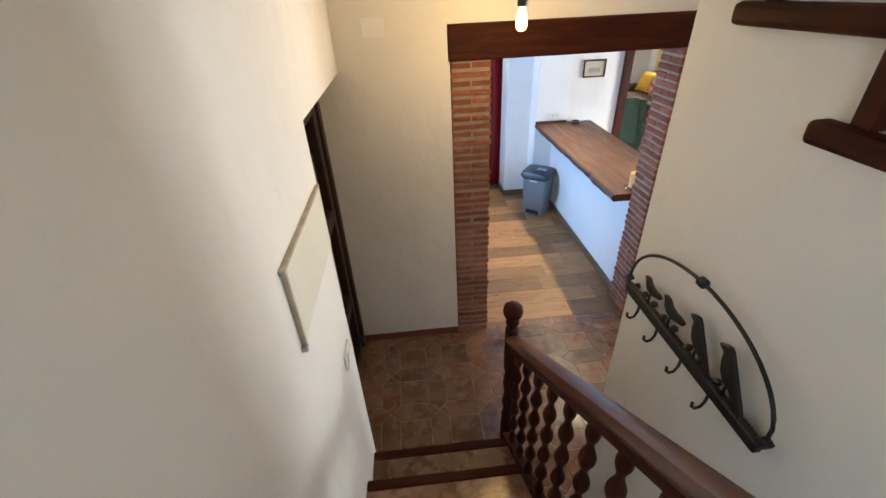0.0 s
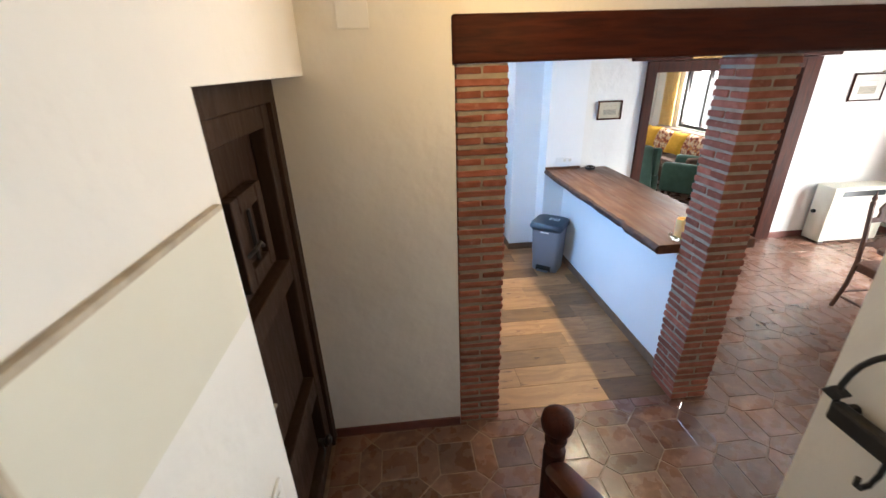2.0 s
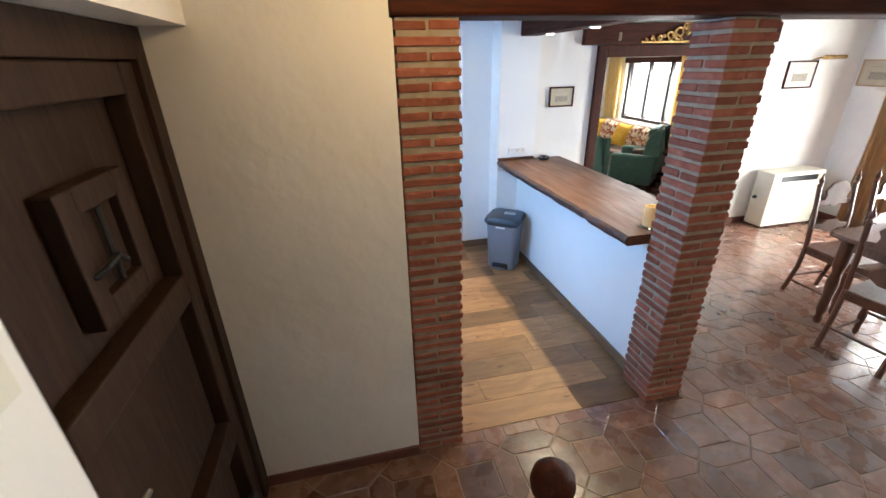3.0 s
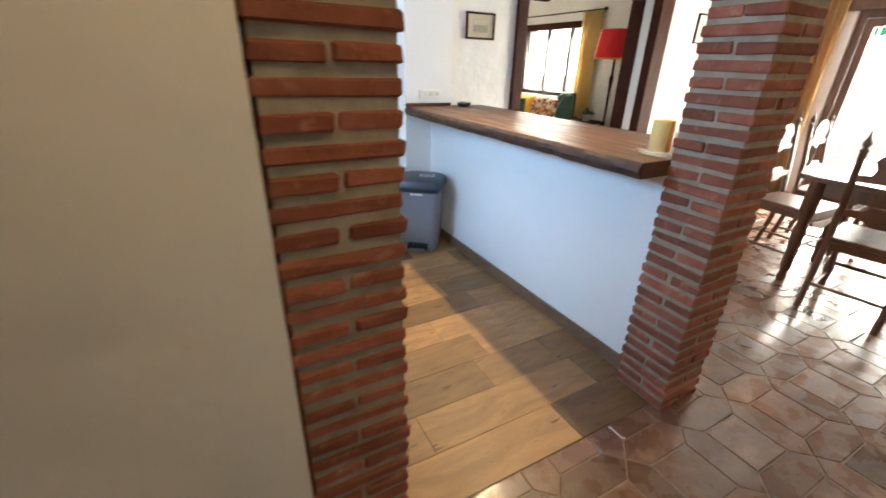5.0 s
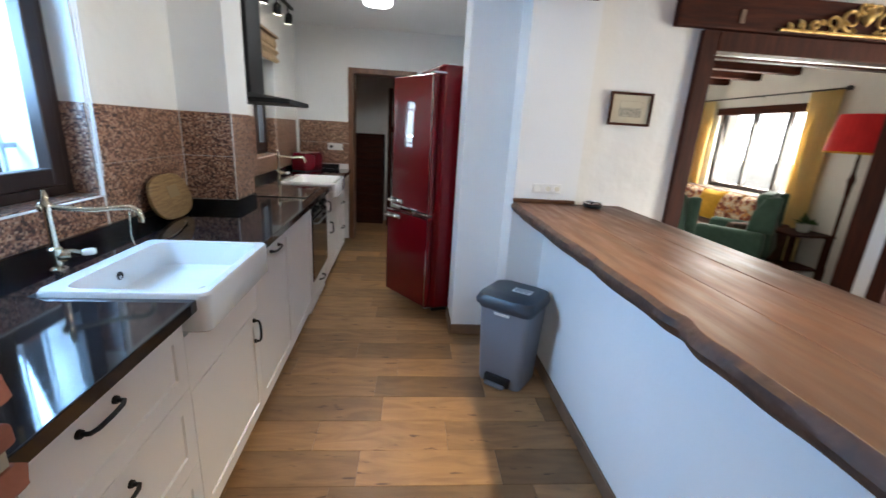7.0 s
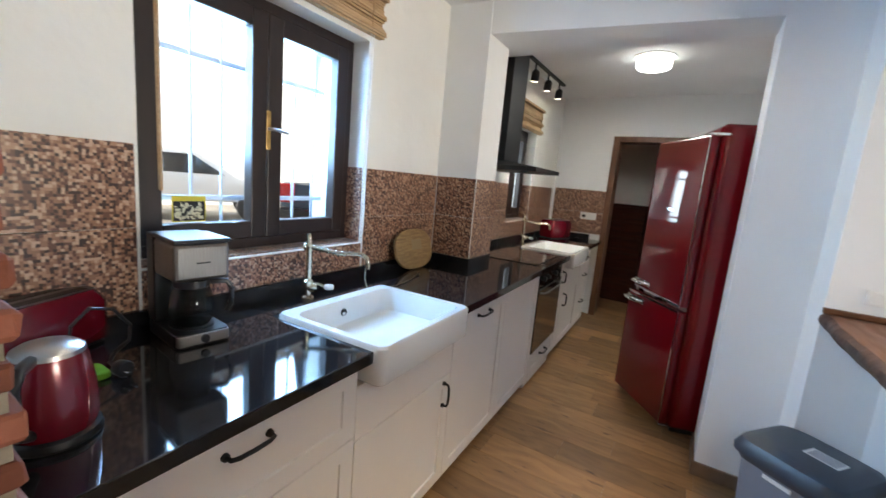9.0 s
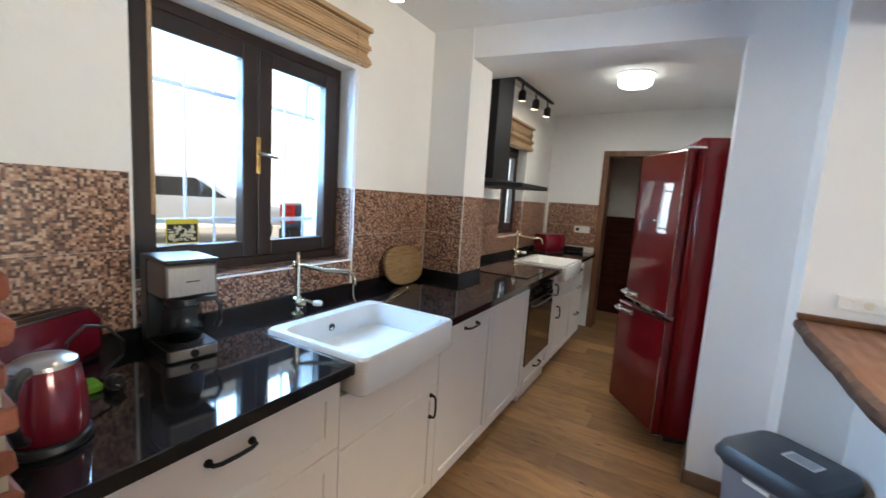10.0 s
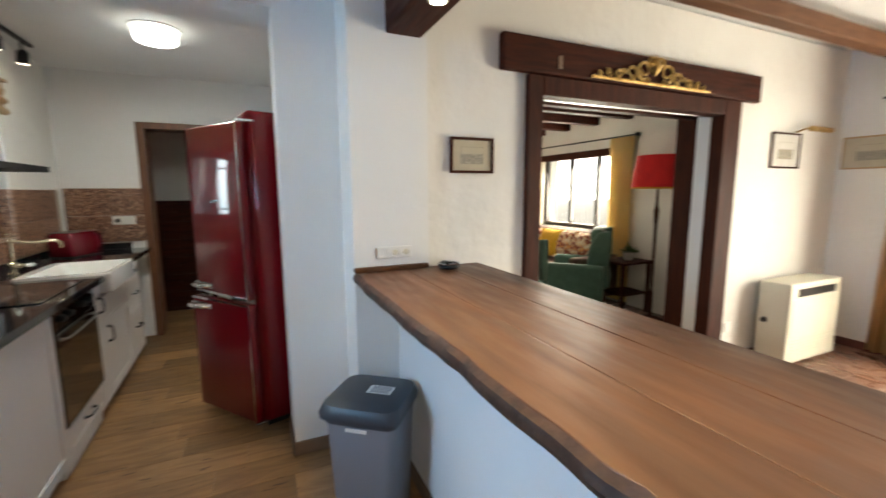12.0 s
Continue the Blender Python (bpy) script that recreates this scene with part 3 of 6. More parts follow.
# ---- mosaic splashback, tile by tile ----
def splash(name, x, y0, y1, z0, z1, face, m=KM):
    """Large printed tiles with narrow joints on one wall face; face 'x' looks along x, 'y' along y."""
    root = thing(name, "brown and beige mosaic wall tiles above the worktop", "wall tiles", m, "splashback")
    n = max(1, round((y1 - y0) / 0.5))
    w = (y1 - y0) / n
    zs = [z0, min(z0 + 0.25, z1), z1]
    if z1 - z0 < 0.3:
        zs = [z0, z1]
    for i in range(n):
        for a, b2 in zip(zs, zs[1:]):
            p, q = y0 + i * w + 0.001, y0 + (i + 1) * w - 0.001
            bm = box(x, x + 0.010, p, q, a + 0.001, b2 - 0.001, 0.001, 1) if face == "x" else box(p, q, x - 0.010, x, a + 0.001, b2 - 0.001, 0.001, 1)
            part("tile", bm, MOSAIC, root)
    return root


X = WALL_X
splash("splashback", X, -0.10, 0.335, 0.956, 1.447, "x")
splash("splashback", X, 0.335, 1.315, 0.956, 1.075, "x")
splash("splashback", X, 1.315, 2.008, 0.956, 1.447, "x")
splash("splashback", 2.02, X + 0.012, -0.376, 0.956, 1.447, "y")
splash("splashback", -0.375, 2.010, 2.33, 0.956, 1.447, "x")
splash("splashback", X, 2.33, 3.275, 0.956, 1.447, "x")
splash("splashback", X, 3.275, 3.925, 0.956, 1.095, "x")
splash("splashback", X, 3.925, 4.70, 0.956, 1.447, "x")
splash("splashback", 7.798, -0.32, 0.27, 0.956, 1.46, "y", Matrix.Identity(4))
part("edge_strip", boxes([(X, X + 0.013, 0.326, 0.334, 0.956, 1.449), (X, X + 0.013, 1.316, 1.324, 0.956, 1.449), (X, X + 0.013, 0.335, 1.315, 1.0755, 1.081), (-0.366, -0.362, 2.006, 2.012, 0.956, 1.449)]), WHITE_PLASTIC, k_place(thing("tile_trim", "pale plastic edge trim along the wall tiles", "tile trim")))
sill = k_place(setting("window_sill_tiles", boxes([(-0.74, X - 0.001, 0.342, 1.308, 1.0805, 1.087), (-0.74, X - 0.001, 3.282, 3.918, 1.1005, 1.107)]), MOSAIC, "mosaic tiled window sills"))
k_place(setting("window_reveal_tiles", boxes([(-0.74, X - 0.001, 1.302, 1.3095, 1.088, 1.447), (-0.74, X - 0.001, 3.912, 3.9195, 1.108, 1.447)]), MOSAIC, "mosaic tiled window reveals"))


# ---- windows of the kitchen ----
def casement(name, y0, y1, z0, z1, split, label):
    w = setting(name, boxes([(-0.80, -0.742, y0, y0 + 0.035, z0, z1), (-0.80, -0.742, y1 - 0.035, y1, z0, z1), (-0.80, -0.742, y0 + 0.035, y1 - 0.035, z0, z0 + 0.04), (-0.80, -0.742, y0 + 0.035, y1 - 0.035, z1 - 0.04, z1)], 0.003), WINDOW_WOOD, label)
    k_place(w)
    leaves = [(y0 + 0.037, split - 0.002), (split + 0.002, y1 - 0.037)]
    for n, (a, b) in enumerate(leaves):
        c, d, t = z0 + 0.042, z1 - 0.042, 0.066
        leaf = part("casement", boxes([(-0.785, -0.735, a, a + t, c, d), (-0.785, -0.735, b - t, b, c, d), (-0.785, -0.735, a + t, b - t, c, c + t), (-0.785, -0.735, a + t, b - t, d - t, d)], 0.005), WINDOW_WOOD, w)
        g = part("pane", boxes([(-0.765, -0.760, a + t, b - t, c + t, d - t)]), GLASS, leaf)
        g.visible_shadow = False
    return w


w1 = casement("window_1", 0.342, 1.308, 1.088, 2.028, 0.835, "dark brown wooden casement window with brass handle")
part("handle_plate", box(-0.735, -0.729, 0.826, 0.846, 1.48, 1.63, 0.003), GOLD, w1, "brass handle plate")
part("lever", tube([(-0.729, 0.836, 1.56), (-0.70, 0.836, 1.56), (-0.695, 0.85, 1.558), (-0.695, 0.90, 1.552)], 0.007, 8), STEEL, w1, "steel window lever", True)
stick = part("sticker", boxes([(-0.7595, -0.7585, 0.485, 0.60, 1.20, 1.29)]), material("yellow_sticker", (0.62, 0.52, 0.05), 0.5), w1, "yellow and black window sticker")
part("sticker_field", boxes([(-0.7584, -0.7581, 0.489, 0.596, 1.204, 1.272)]), BLACK_PLASTIC, w1, "black printed field")
lace = bmesh.new()
rng = random.Random(4)
for i in range(70):
    y, z = 0.490 + rng.random() * 0.092, 1.206 + rng.random() * 0.054
    box(-0.7580, -0.7577, y, y + 0.003 + rng.random() * 0.010, z, z + 0.003 + rng.random() * 0.008, bm=lace)
part("sticker_print", lace, material("sticker_lace", (0.70, 0.68, 0.50), 0.5), w1)
w2 = casement("window_2", 3.282, 3.918, 1.108, 1.978, 3.60, "dark brown casement window above the far sink")


def grille(name, y0, y1, z0, z1, n, rails, m, x):
    g = thing(name, "white painted iron window bars outside the glass", "window bars", m)
    for i in range(n):
        y = y0 + (y1 - y0) * (i + 0.5) / n
        part("bar", tube([(x, y, z0), (x, y, z1)], 0.007, 6), WHITE_BAR, g)
    for z in rails:
        part("rail", box(x - 0.004, x + 0.004, y0, y1, z - 0.010, z + 0.010), WHITE_BAR, g)
    return g


WHITE_BAR = material("white_iron", (0.55, 0.58, 0.62), 0.5, second=(0.45, 0.48, 0.52), scale=10)
grille("window_bars", 0.342, 1.308, 1.081, 2.029, 8, (1.27, 1.80), KM, -0.93)
grille("window_bars", 3.282, 3.918, 1.101, 1.979, 5, (1.27, 1.78), KM, -0.93)


def blind(y0, y1, z0, z1, label):
    b = thing("roman_blind", label, "blind", KM, "bamboo blinds")
    x = X + 0.004
    part("headrail", box(x, x + 0.045, y0 - 0.01, y1 + 0.01, z1 - 0.022, z1, 0.003), BAMBOO, b)
    n = int((z1 - z0) / 0.011)
    slats = bmesh.new()
    for i in range(n):
        z = z0 + i * (z1 - 0.025 - z0) / n
        bulge = 0.022 + 0.014 * math.sin(i * 0.9) * (1 if i < n * 0.6 else 0.3) + 0.012 * (1 - i / n)
        box(x + 0.004, x + bulge, y0 + 0.003 * math.sin(i * 2.3), y1 + 0.004 * math.sin(i * 1.7), z, z + 0.0085, bm=slats)
    tagged(part("slats", slats, BAMBOO, b), kind="stuff")
    for y in (y0 + 0.12, y1 - 0.10):
        part("cord", tube([(x + 0.045, y, z0 + 0.01), (x + 0.043, y, z1 - 0.02)], 0.0025, 5), BAMBOO, b)
    return b


near_blind = blind(0.30, 1.37, 2.05, 2.235, "folded natural bamboo blind above the kitchen window")
blind(3.22, 3.97, 1.96, 2.20, "folded natural bamboo blind above the far window")
part("wand", tube([(X + 0.055, 0.37, 2.09), (X + 0.055, 0.372, 1.32)], 0.006, 8), BAMBOO, near_blind, "slim light wooden wand")
part("pull_cord", tube([(X + 0.035, 1.28, 2.06), (X + 0.03, 1.285, 1.5), (X + 0.03, 1.28, 1.12)], 0.0018, 5), WHITE_PLASTIC, near_blind, "thin white pull cord")
part("pull_cord", tube([(X + 0.035, 1.30, 2.06), (X + 0.03, 1.30, 1.5), (X + 0.03, 1.305, 1.16)], 0.0018, 5), WHITE_PLASTIC, near_blind, "thin white pull cord")

# ---- things on the worktop ----
KETTLE_RED = material("metallic_red", (0.17, 0.004, 0.015), 0.22, 0.25, coat=0.8)
kt = thing("kettle", "metallic red electric kettle with a steel lid and black handle", "kettle", Matrix.Translation((0.245, 2.986, 0.90)) @ pose(0, 0, 0, 0, 0, 318) @ Matrix.Diagonal((0.84, 0.84, 0.80, 1)))
part("base", lathe([(0.082, 0), (0.085, 0.006), (0.082, 0.02), (0.074, 0.026)], 28), BLACK_PLASTIC, kt, smooth=True)
part("jug", lathe([(0.076, 0.027), (0.079, 0.05), (0.076, 0.12), (0.066, 0.185), (0.062, 0.20)], 28), KETTLE_RED, kt, smooth=True)
part("lid", lathe([(0.062, 0.2005), (0.060, 0.21), (0.048, 0.219), (0.02, 0.224), (0.001, 0.225)], 28), STEEL, kt, "brushed steel lid", True)
part("handle", tube([(0.055, 0, 0.205), (0.095, 0, 0.20), (0.115, 0, 0.17), (0.112, 0, 0.11), (0.098, 0, 0.06), (0.07, 0, 0.045)], 0.013, 10), BLACK_PLASTIC, kt, "black handle", True)
part("spout", prism([(-0.058, -0.02), (-0.058, 0.02), (-0.085, 0.0)], 0.155, 0.198, 0.003), KETTLE_RED, kt)


def toaster(m, l, w, h, label):
    t = thing("toaster", label, "toaster", m, "red toasters")
    o = [rounded(-l / 2 + k, l / 2 - k, -w / 2 + j, w / 2 - j, r, 4) for k, j, r in ((0.006, 0.006, 0.02), (0, 0, 0.025), (0, 0, 0.025), (0.012, 0.018, 0.03))]
    part("shell", loft([(o[0], 0.012), (o[1], 0.03), (o[2], h - 0.03), (o[3], h)]), KETTLE_RED, t, smooth=True)
    part("foot_frame", box(-l / 2 + 0.015, l / 2 - 0.015, -w / 2 + 0.012, w / 2 - 0.012, 0.0, 0.0115), BLACK_PLASTIC, t)
    part("top_plate", box(-l / 2 + 0.025, l / 2 - 0.025, -w / 2 + 0.022, w / 2 - 0.022, h + 0.0005, h + 0.005, 0.002), STEEL, t, "steel top plate")
    for s in (-0.022, 0.022):
        part("slot", box(-l / 2 + 0.045, l / 2 - 0.045, s - 0.012, s + 0.012, h + 0.0052, h + 0.0066), BLACK_PLASTIC, t)
    part("lever", box(l / 2 + 0.0005, l / 2 + 0.02, -0.02, 0.02, h * 0.55, h * 0.55 + 0.014, 0.004), BLACK_PLASTIC, t, "black lever")
    part("dial", lathe([(0.016, 0), (0.015, 0.014)], 14, pose(l / 2 + 0.0005, 0, h * 0.25, 0, 90, 0)), CHROME, t, "chrome dial", True)
    return t


toaster(Matrix.Translation((-0.142, 3.060, 0.90)) @ pose(0, 0, 0, 0, 0, 116), 0.31, 0.115, 0.15, "dark red two-slot toaster near the kettle")
toaster(KM @ Matrix.Translation((-0.45, 4.36, 0.90)) @ pose(0, 0, 0, 0, 0, 65), 0.32, 0.20, 0.20, "bright red toaster in the far corner of the worktop")
cable = thing("power_cable", "black power cable with a plug lying on the worktop", "cable")
part("lead", tube([(-0.06, 3.085, 0.9055), (-0.035, 3.088, 0.94), (-0.04, 3.10, 1.0), (-0.05, 3.14, 1.035), (-0.055, 3.19, 1.02), (-0.05, 3.225, 0.97), (-0.035, 3.215, 0.935), (0.0, 3.17, 0.925), (0.04, 3.145, 0.92), (0.075, 3.145, 0.9205)], 0.0045, 7), BLACK_PLASTIC, cable, smooth=True)
plug = part("plug", lathe([(0.008, 0), (0.018, 0.012), (0.020, 0.035), (0.018, 0.038)], 12, pose(0.072, 3.143, 0.9215, 0, 90, 15)), BLACK_PLASTIC, cable, "black moulded plug", True)
for s in (-0.009, 0.009):
    part("pin", lathe([(0.0025, 0), (0.0025, 0.02)], 8, pose(0.108 - s * 0.26, 3.153 + s * 0.97, 0.9215, 0, 90, 15)), CHROME, plug)
cloth = thing("sponge_cloth", "bright green folded sponge cloth on the worktop", "cloth")
part("pad", prism(rounded(0.01, 0.085, 3.065, 3.135, 0.012, 3), 0.9005, 0.916, 0.004), material("green_cloth", (0.14, 0.36, 0.02), 0.9, second=(0.10, 0.28, 0.02), scale=60, bump=0.003, bump_scale=200), cloth)

cm = thing("coffee_maker", "black and steel drip coffee maker with a glass jug", "coffee maker", Matrix.Translation((-0.079, 3.378, 0.90)) @ pose(0, 0, 0, 0, 0, 84) @ Matrix.Diagonal((0.84, 0.88, 0.885, 1)))
part("base", prism(rounded(-0.085, 0.085, -0.15, 0.09, 0.02, 3), 0.0, 0.045, 0.004), BLACK_PLASTIC, cm)
part("base_trim", prism(rounded(-0.083, 0.083, -0.153, -0.12, 0.012, 3), 0.008, 0.042, 0.002), STEEL, cm, "brushed steel front strip")
part("dial", lathe([(0.014, 0), (0.013, 0.007)], 16, pose(0.0, -0.1535, 0.025, 90, 0, 0)), BLACK_PLASTIC, cm, "round switch", True)
part("warm_plate", lathe([(0.068, 0.0455), (0.068, 0.049), (0.06, 0.050)], 24, Matrix.Translation((0, -0.055, 0))), BLACK_METAL, cm)
part("back_tower", box(-0.085, 0.085, 0.025, 0.09, 0.0455, 0.34, 0.006), BLACK_PLASTIC, cm, "black water tank tower")
COFFEE_STEEL = material("dark_brushed_steel", (0.24, 0.235, 0.23), 0.36, 1.0, second=(0.20, 0.19, 0.185), scale=30, stretch=(20, 20, 0.5), bump=0.0004, bump_scale=90)
part("filter_box", box(-0.086, 0.086, -0.145, 0.024, 0.212, 0.33, 0.012), COFFEE_STEEL, cm, "brushed steel filter housing")
part("badge", box(-0.022, 0.022, -0.1475, -0.1455, 0.268, 0.273), BLACK_PLASTIC, cm)
part("lid", box(-0.088, 0.088, -0.15, 0.024, 0.331, 0.345, 0.004), BLACK_PLASTIC, cm, "black lid")
jug = part("jug", lathe([(0.055, 0.051), (0.068, 0.07), (0.071, 0.11), (0.062, 0.155), (0.052, 0.175), (0.050, 0.178), (0.060, 0.155), (0.069, 0.11), (0.066, 0.072), (0.053, 0.053)], 24, Matrix.Translation((0, -0.055, 0))), glass_material("jug_glass", (0.72, 0.74, 0.75)), cm, "clear glass jug", True)
part("jug_collar", lathe([(0.053, 0.176), (0.056, 0.18), (0.055, 0.20), (0.04, 0.206)], 24, Matrix.Translation((0, -0.055, 0))), BLACK_PLASTIC, cm, smooth=True)
part("jug_handle", tube([(0.05, -0.075, 0.19), (0.10, -0.095, 0.19), (0.115, -0.10, 0.16), (0.112, -0.10, 0.11), (0.10, -0.095, 0.085)], 0.010, 8), BLACK_PLASTIC, cm, "black jug handle", True)

board = thing("cutting_board", "oval wooden serving board leaning on the mosaic tiles", "board", KM @ Matrix.Translation((-0.555, 1.72, 0.902)) @ pose(0, 0, 0, 0, -15, 0))
oval = [(0.185 * math.copysign(abs(math.cos(a)) ** 0.8, math.cos(a)), 0.115 * math.copysign(abs(math.sin(a)) ** 0.8, math.sin(a))) for a in (2 * math.pi * i / 40 for i in range(40))]
part("plank", moved(prism(oval, -0.009, 0.009, 0.004), Matrix(((0, 0, 1, 0), (1, 0, 0, 0), (0, 1, 0, 0.117), (0, 0, 0, 1)))), material("board_wood", (0.36, 0.23, 0.10), 0.55, second=(0.22, 0.13, 0.055), scale=7, stretch=(3, 1, 9), dist=1.5, bump=0.001, bump_scale=40), board)
part("label_plate", box(0.0095, 0.0105, -0.03, 0.07, 0.11, 0.17), material("board_print", (0.30, 0.22, 0.12), 0.6), board, "faint printed label")
cordw = thing("charging_cord", "thin pale cord lying on the black worktop", "cord", KM)
part("lead", tube([(-0.42, 1.10, 1.06), (-0.44, 1.12, 0.96), (-0.45, 1.16, 0.9035), (-0.42, 1.22, 0.9035), (-0.40, 1.32, 0.9035), (-0.42, 1.45, 0.9035), (-0.46, 1.58, 0.905)], 0.003, 6), BRASS, cordw, smooth=True)
part("tip", lathe([(0.006, 0), (0.009, 0.012), (0.006, 0.03)], 10, Matrix.Translation((-0.46, 1.58, 0.910)) @ pose(0, 0, 0, 0, 90, 110)), BRASS, cordw, smooth=True)

# ---- fridge ----
FR = Matrix.Translation((1.237, 5.553, 0)) @ pose(0, 0, 0, 0, 0, -75)
fr = thing("fridge", "tall glossy red retro fridge freezer, doors slightly ajar", "fridge", FR)
part("cabinet", prism(rounded(-0.55, 0.0, 0.002, 0.545, 0.032, 4), 0.025, 1.87, 0.03, 4), RED_PAINT, fr, smooth=True)


def fridge_door(z0, z1, opened, handle_z):
    """A flat door hinged at the near corner of the cabinet."""
    turn = pose(0, 0, 0, 0, 0, opened)
    d = part("door", moved(prism(rounded(-0.55, -0.002, -0.058, -0.003, 0.012, 3), z0, z1, 0.012, 3), turn), RED_PAINT, fr, "glossy red door standing ajar", True)
    part("gasket", moved(box(-0.535, -0.03, -0.0028, 0.004, z0 + 0.02, z1 - 0.02), turn), WHITE_PLASTIC, d)
    part("edge_trim", moved(box(-0.0145, -0.008, -0.0605, -0.0575, z0 + 0.012, z1 - 0.012), turn), CHROME, d, "thin chrome edge strip")
    part("seam_trim", moved(box(-0.545, -0.012, -0.0615, -0.0585, (z0 if z0 > 0.5 else z1 - 0.012), (z0 + 0.012 if z0 > 0.5 else z1)), turn), CHROME, d, "chrome strip along the seam")
    z = handle_z
    part("handle", moved(tube([(-0.535, -0.066, z), (-0.53, -0.092, z), (-0.50, -0.104, z), (-0.44, -0.107, z), (-0.385, -0.098, z), (-0.37, -0.066, z)], 0.011, 10), turn), CHROME, d, "chrome handle", True)
    part("handle_mount", moved(box(-0.545, -0.355, -0.068, -0.0585, z - 0.018, z + 0.018, 0.004), turn), CHROME, d, "chrome handle mount")
    return d


up, down = fridge_door(0.80, 1.80, 18, 0.848), fridge_door(0.05, 0.775, 22, 0.728)
part("hinge", box(-0.09, 0.006, -0.055, 0.04, 1.803, 1.816, 0.004), CHROME, fr, "chrome top hinge")
part("hinge", box(-0.08, 0.008, -0.058, 0.0, 0.030, 0.046, 0.004), CHROME, fr, "chrome bottom hinge")
part("plinth", box(-0.53, -0.02, 0.02, 0.52, 0.0, 0.024), BLACK_PLASTIC, fr)
part("badge", moved(box(-0.31, -0.25, -0.0605, -0.0575, 1.36, 1.375, 0.001), pose(0, 0, 0, 0, 0, 18)), CHROME, up, "small chrome badge")

# ---- pedal bin ----
pb = thing("pedal_bin", "grey plastic pedal bin with a dark hinged lid", "bin", Matrix.Translation((1.668, 4.652, 0)) @ pose(0, 0, 0, 0, 0, -38) @ Matrix.Diagonal((1.14, 1.14, 0.945, 1)))
bo = [(rounded(-0.125 * s, 0.125 * s, -0.105 * s, 0.115 * s, 0.035, 4), z) for s, z in ((0.94, 0.0), (0.96, 0.012), (1.10, 0.50))]
part("bucket", loft(bo), BIN_GREY, pb, smooth=True)
part("pedal_recess", prism([(-0.07, -0.125), (0.07, -0.125), (0.07, -0.09), (-0.07, -0.09)], 0.012, 0.07, 0.008), BLACK_PLASTIC, pb, "dark pedal opening")
part("pedal", prism(rounded(-0.055, 0.055, -0.155, -0.10, 0.012, 3), 0.018, 0.030, 0.004), BIN_GREY, pb)
part("collar", loft([(rounded(-0.142, 0.142, -0.125, 0.132, 0.04, 4), 0.501), (rounded(-0.148, 0.148, -0.132, 0.138, 0.04, 4), 0.53)]), BIN_LID, pb, smooth=True)
lid = part("lid", loft([(rounded(-0.155, 0.155, -0.145, 0.142, 0.045, 4), 0.5305), (rounded(-0.156, 0.156, -0.147, 0.143, 0.045, 4), 0.55), (rounded(-0.145, 0.145, -0.13, 0.14, 0.05, 4), 0.585), (rounded(-0.115, 0.115, -0.09, 0.12, 0.05, 4), 0.598)]), BIN_LID, pb, "dark grey lid", True)
part("sticker", box(-0.01, 0.085, -0.02, 0.04, 0.5985, 0.5995), WHITE_PLASTIC, lid, "white label with grey print lines")
for k in range(5):
    part("print_line", box(0.0, 0.078, -0.014 + k * 0.0105, -0.008 + k * 0.0105, 0.5997, 0.6002), BIN_GREY, lid)
part("handle_tag", box(-0.045, 0.035, -0.1285, -0.1235, 0.478, 0.492), WHITE_PLASTIC, pb, "pale grip label")

# ---- bar top and things on it ----
bt = thing("bar_counter", "thick brown wooden bar counter slab with a live edge", "bar counter")
n = 90
front = []
for i in range(n + 1):
    y = 2.862 + (4.955 - 2.862) * i / n
    wave = 0.003 * math.sin(y * 13.0 + 1) + 0.004 * noise.noise((y * 9, 0, 0))
    wave += 0.011 * math.exp(-((y - 3.32) / 0.035) ** 2) - 0.006 * math.exp(-((y - 3.24) / 0.05) ** 2)  # knot hole and its swelling
    front.append((1.675 + 0.015 / (1 + math.exp((y - 4.05) * 9)) + wave, y))
part("slab", prism([(x + 0.012, y) for x, y in front] + [(1.928, 4.955), (1.926, 2.862)], 0.967, 1.029, 0.003), BAR_WOOD, bt, "front board with a live edge")
part("slab", prism([(1.9268, 2.862), (1.9288, 4.955), (2.141, 4.955), (2.143, 2.862)], 0.967, 1.0287, 0.003), BAR_WOOD, bt, "middle board")
part("slab", prism([(2.1438, 2.862), (2.1418, 4.955), (2.36, 4.955), (2.355, 2.862)], 0.967, 1.029, 0.003), BAR_WOOD, bt, "rear board")
eb = bmesh.new()
prof = [(0.014, 0.0), (0.002, 0.012), (-0.006, 0.030), (-0.002, 0.048), (0.014, 0.061)]
rings = [[eb.verts.new((x + px * (1 + 0.5 * noise.noise((y * 7, pz * 40, 3))) - 0.001, y, 0.9675 + pz)) for px, pz in prof] for x, y in front]
for a, c in zip(rings, rings[1:]):
    for k in range(4):
        eb.faces.new((a[k], a[k + 1], c[k + 1], c[k]))
    eb.faces.new((a[4], a[0], c[0], c[4]))
eb.faces.new(rings[0])
eb.faces.new(rings[-1][::-1])
part("live_edge", eb, BARK, bt, "rough dark bark edge", True)
bat = thing("bar_batten", "brown wooden batten along the wall on the bar", "batten")
part("strip", box(1.675, 2.06, 4.925, 4.953, 1.030, 1.052, 0.004), BAR_WOOD, bat)
ash = thing("ashtray", "small chrome and black metal ashtray on the bar", "ashtray", Matrix.Translation((2.14, 4.86, 1.03)))
part("dish", lathe([(0.045, 0), (0.055, 0.012), (0.052, 0.024), (0.042, 0.022), (0.036, 0.008)], 20), BLACK_METAL, ash, smooth=True)
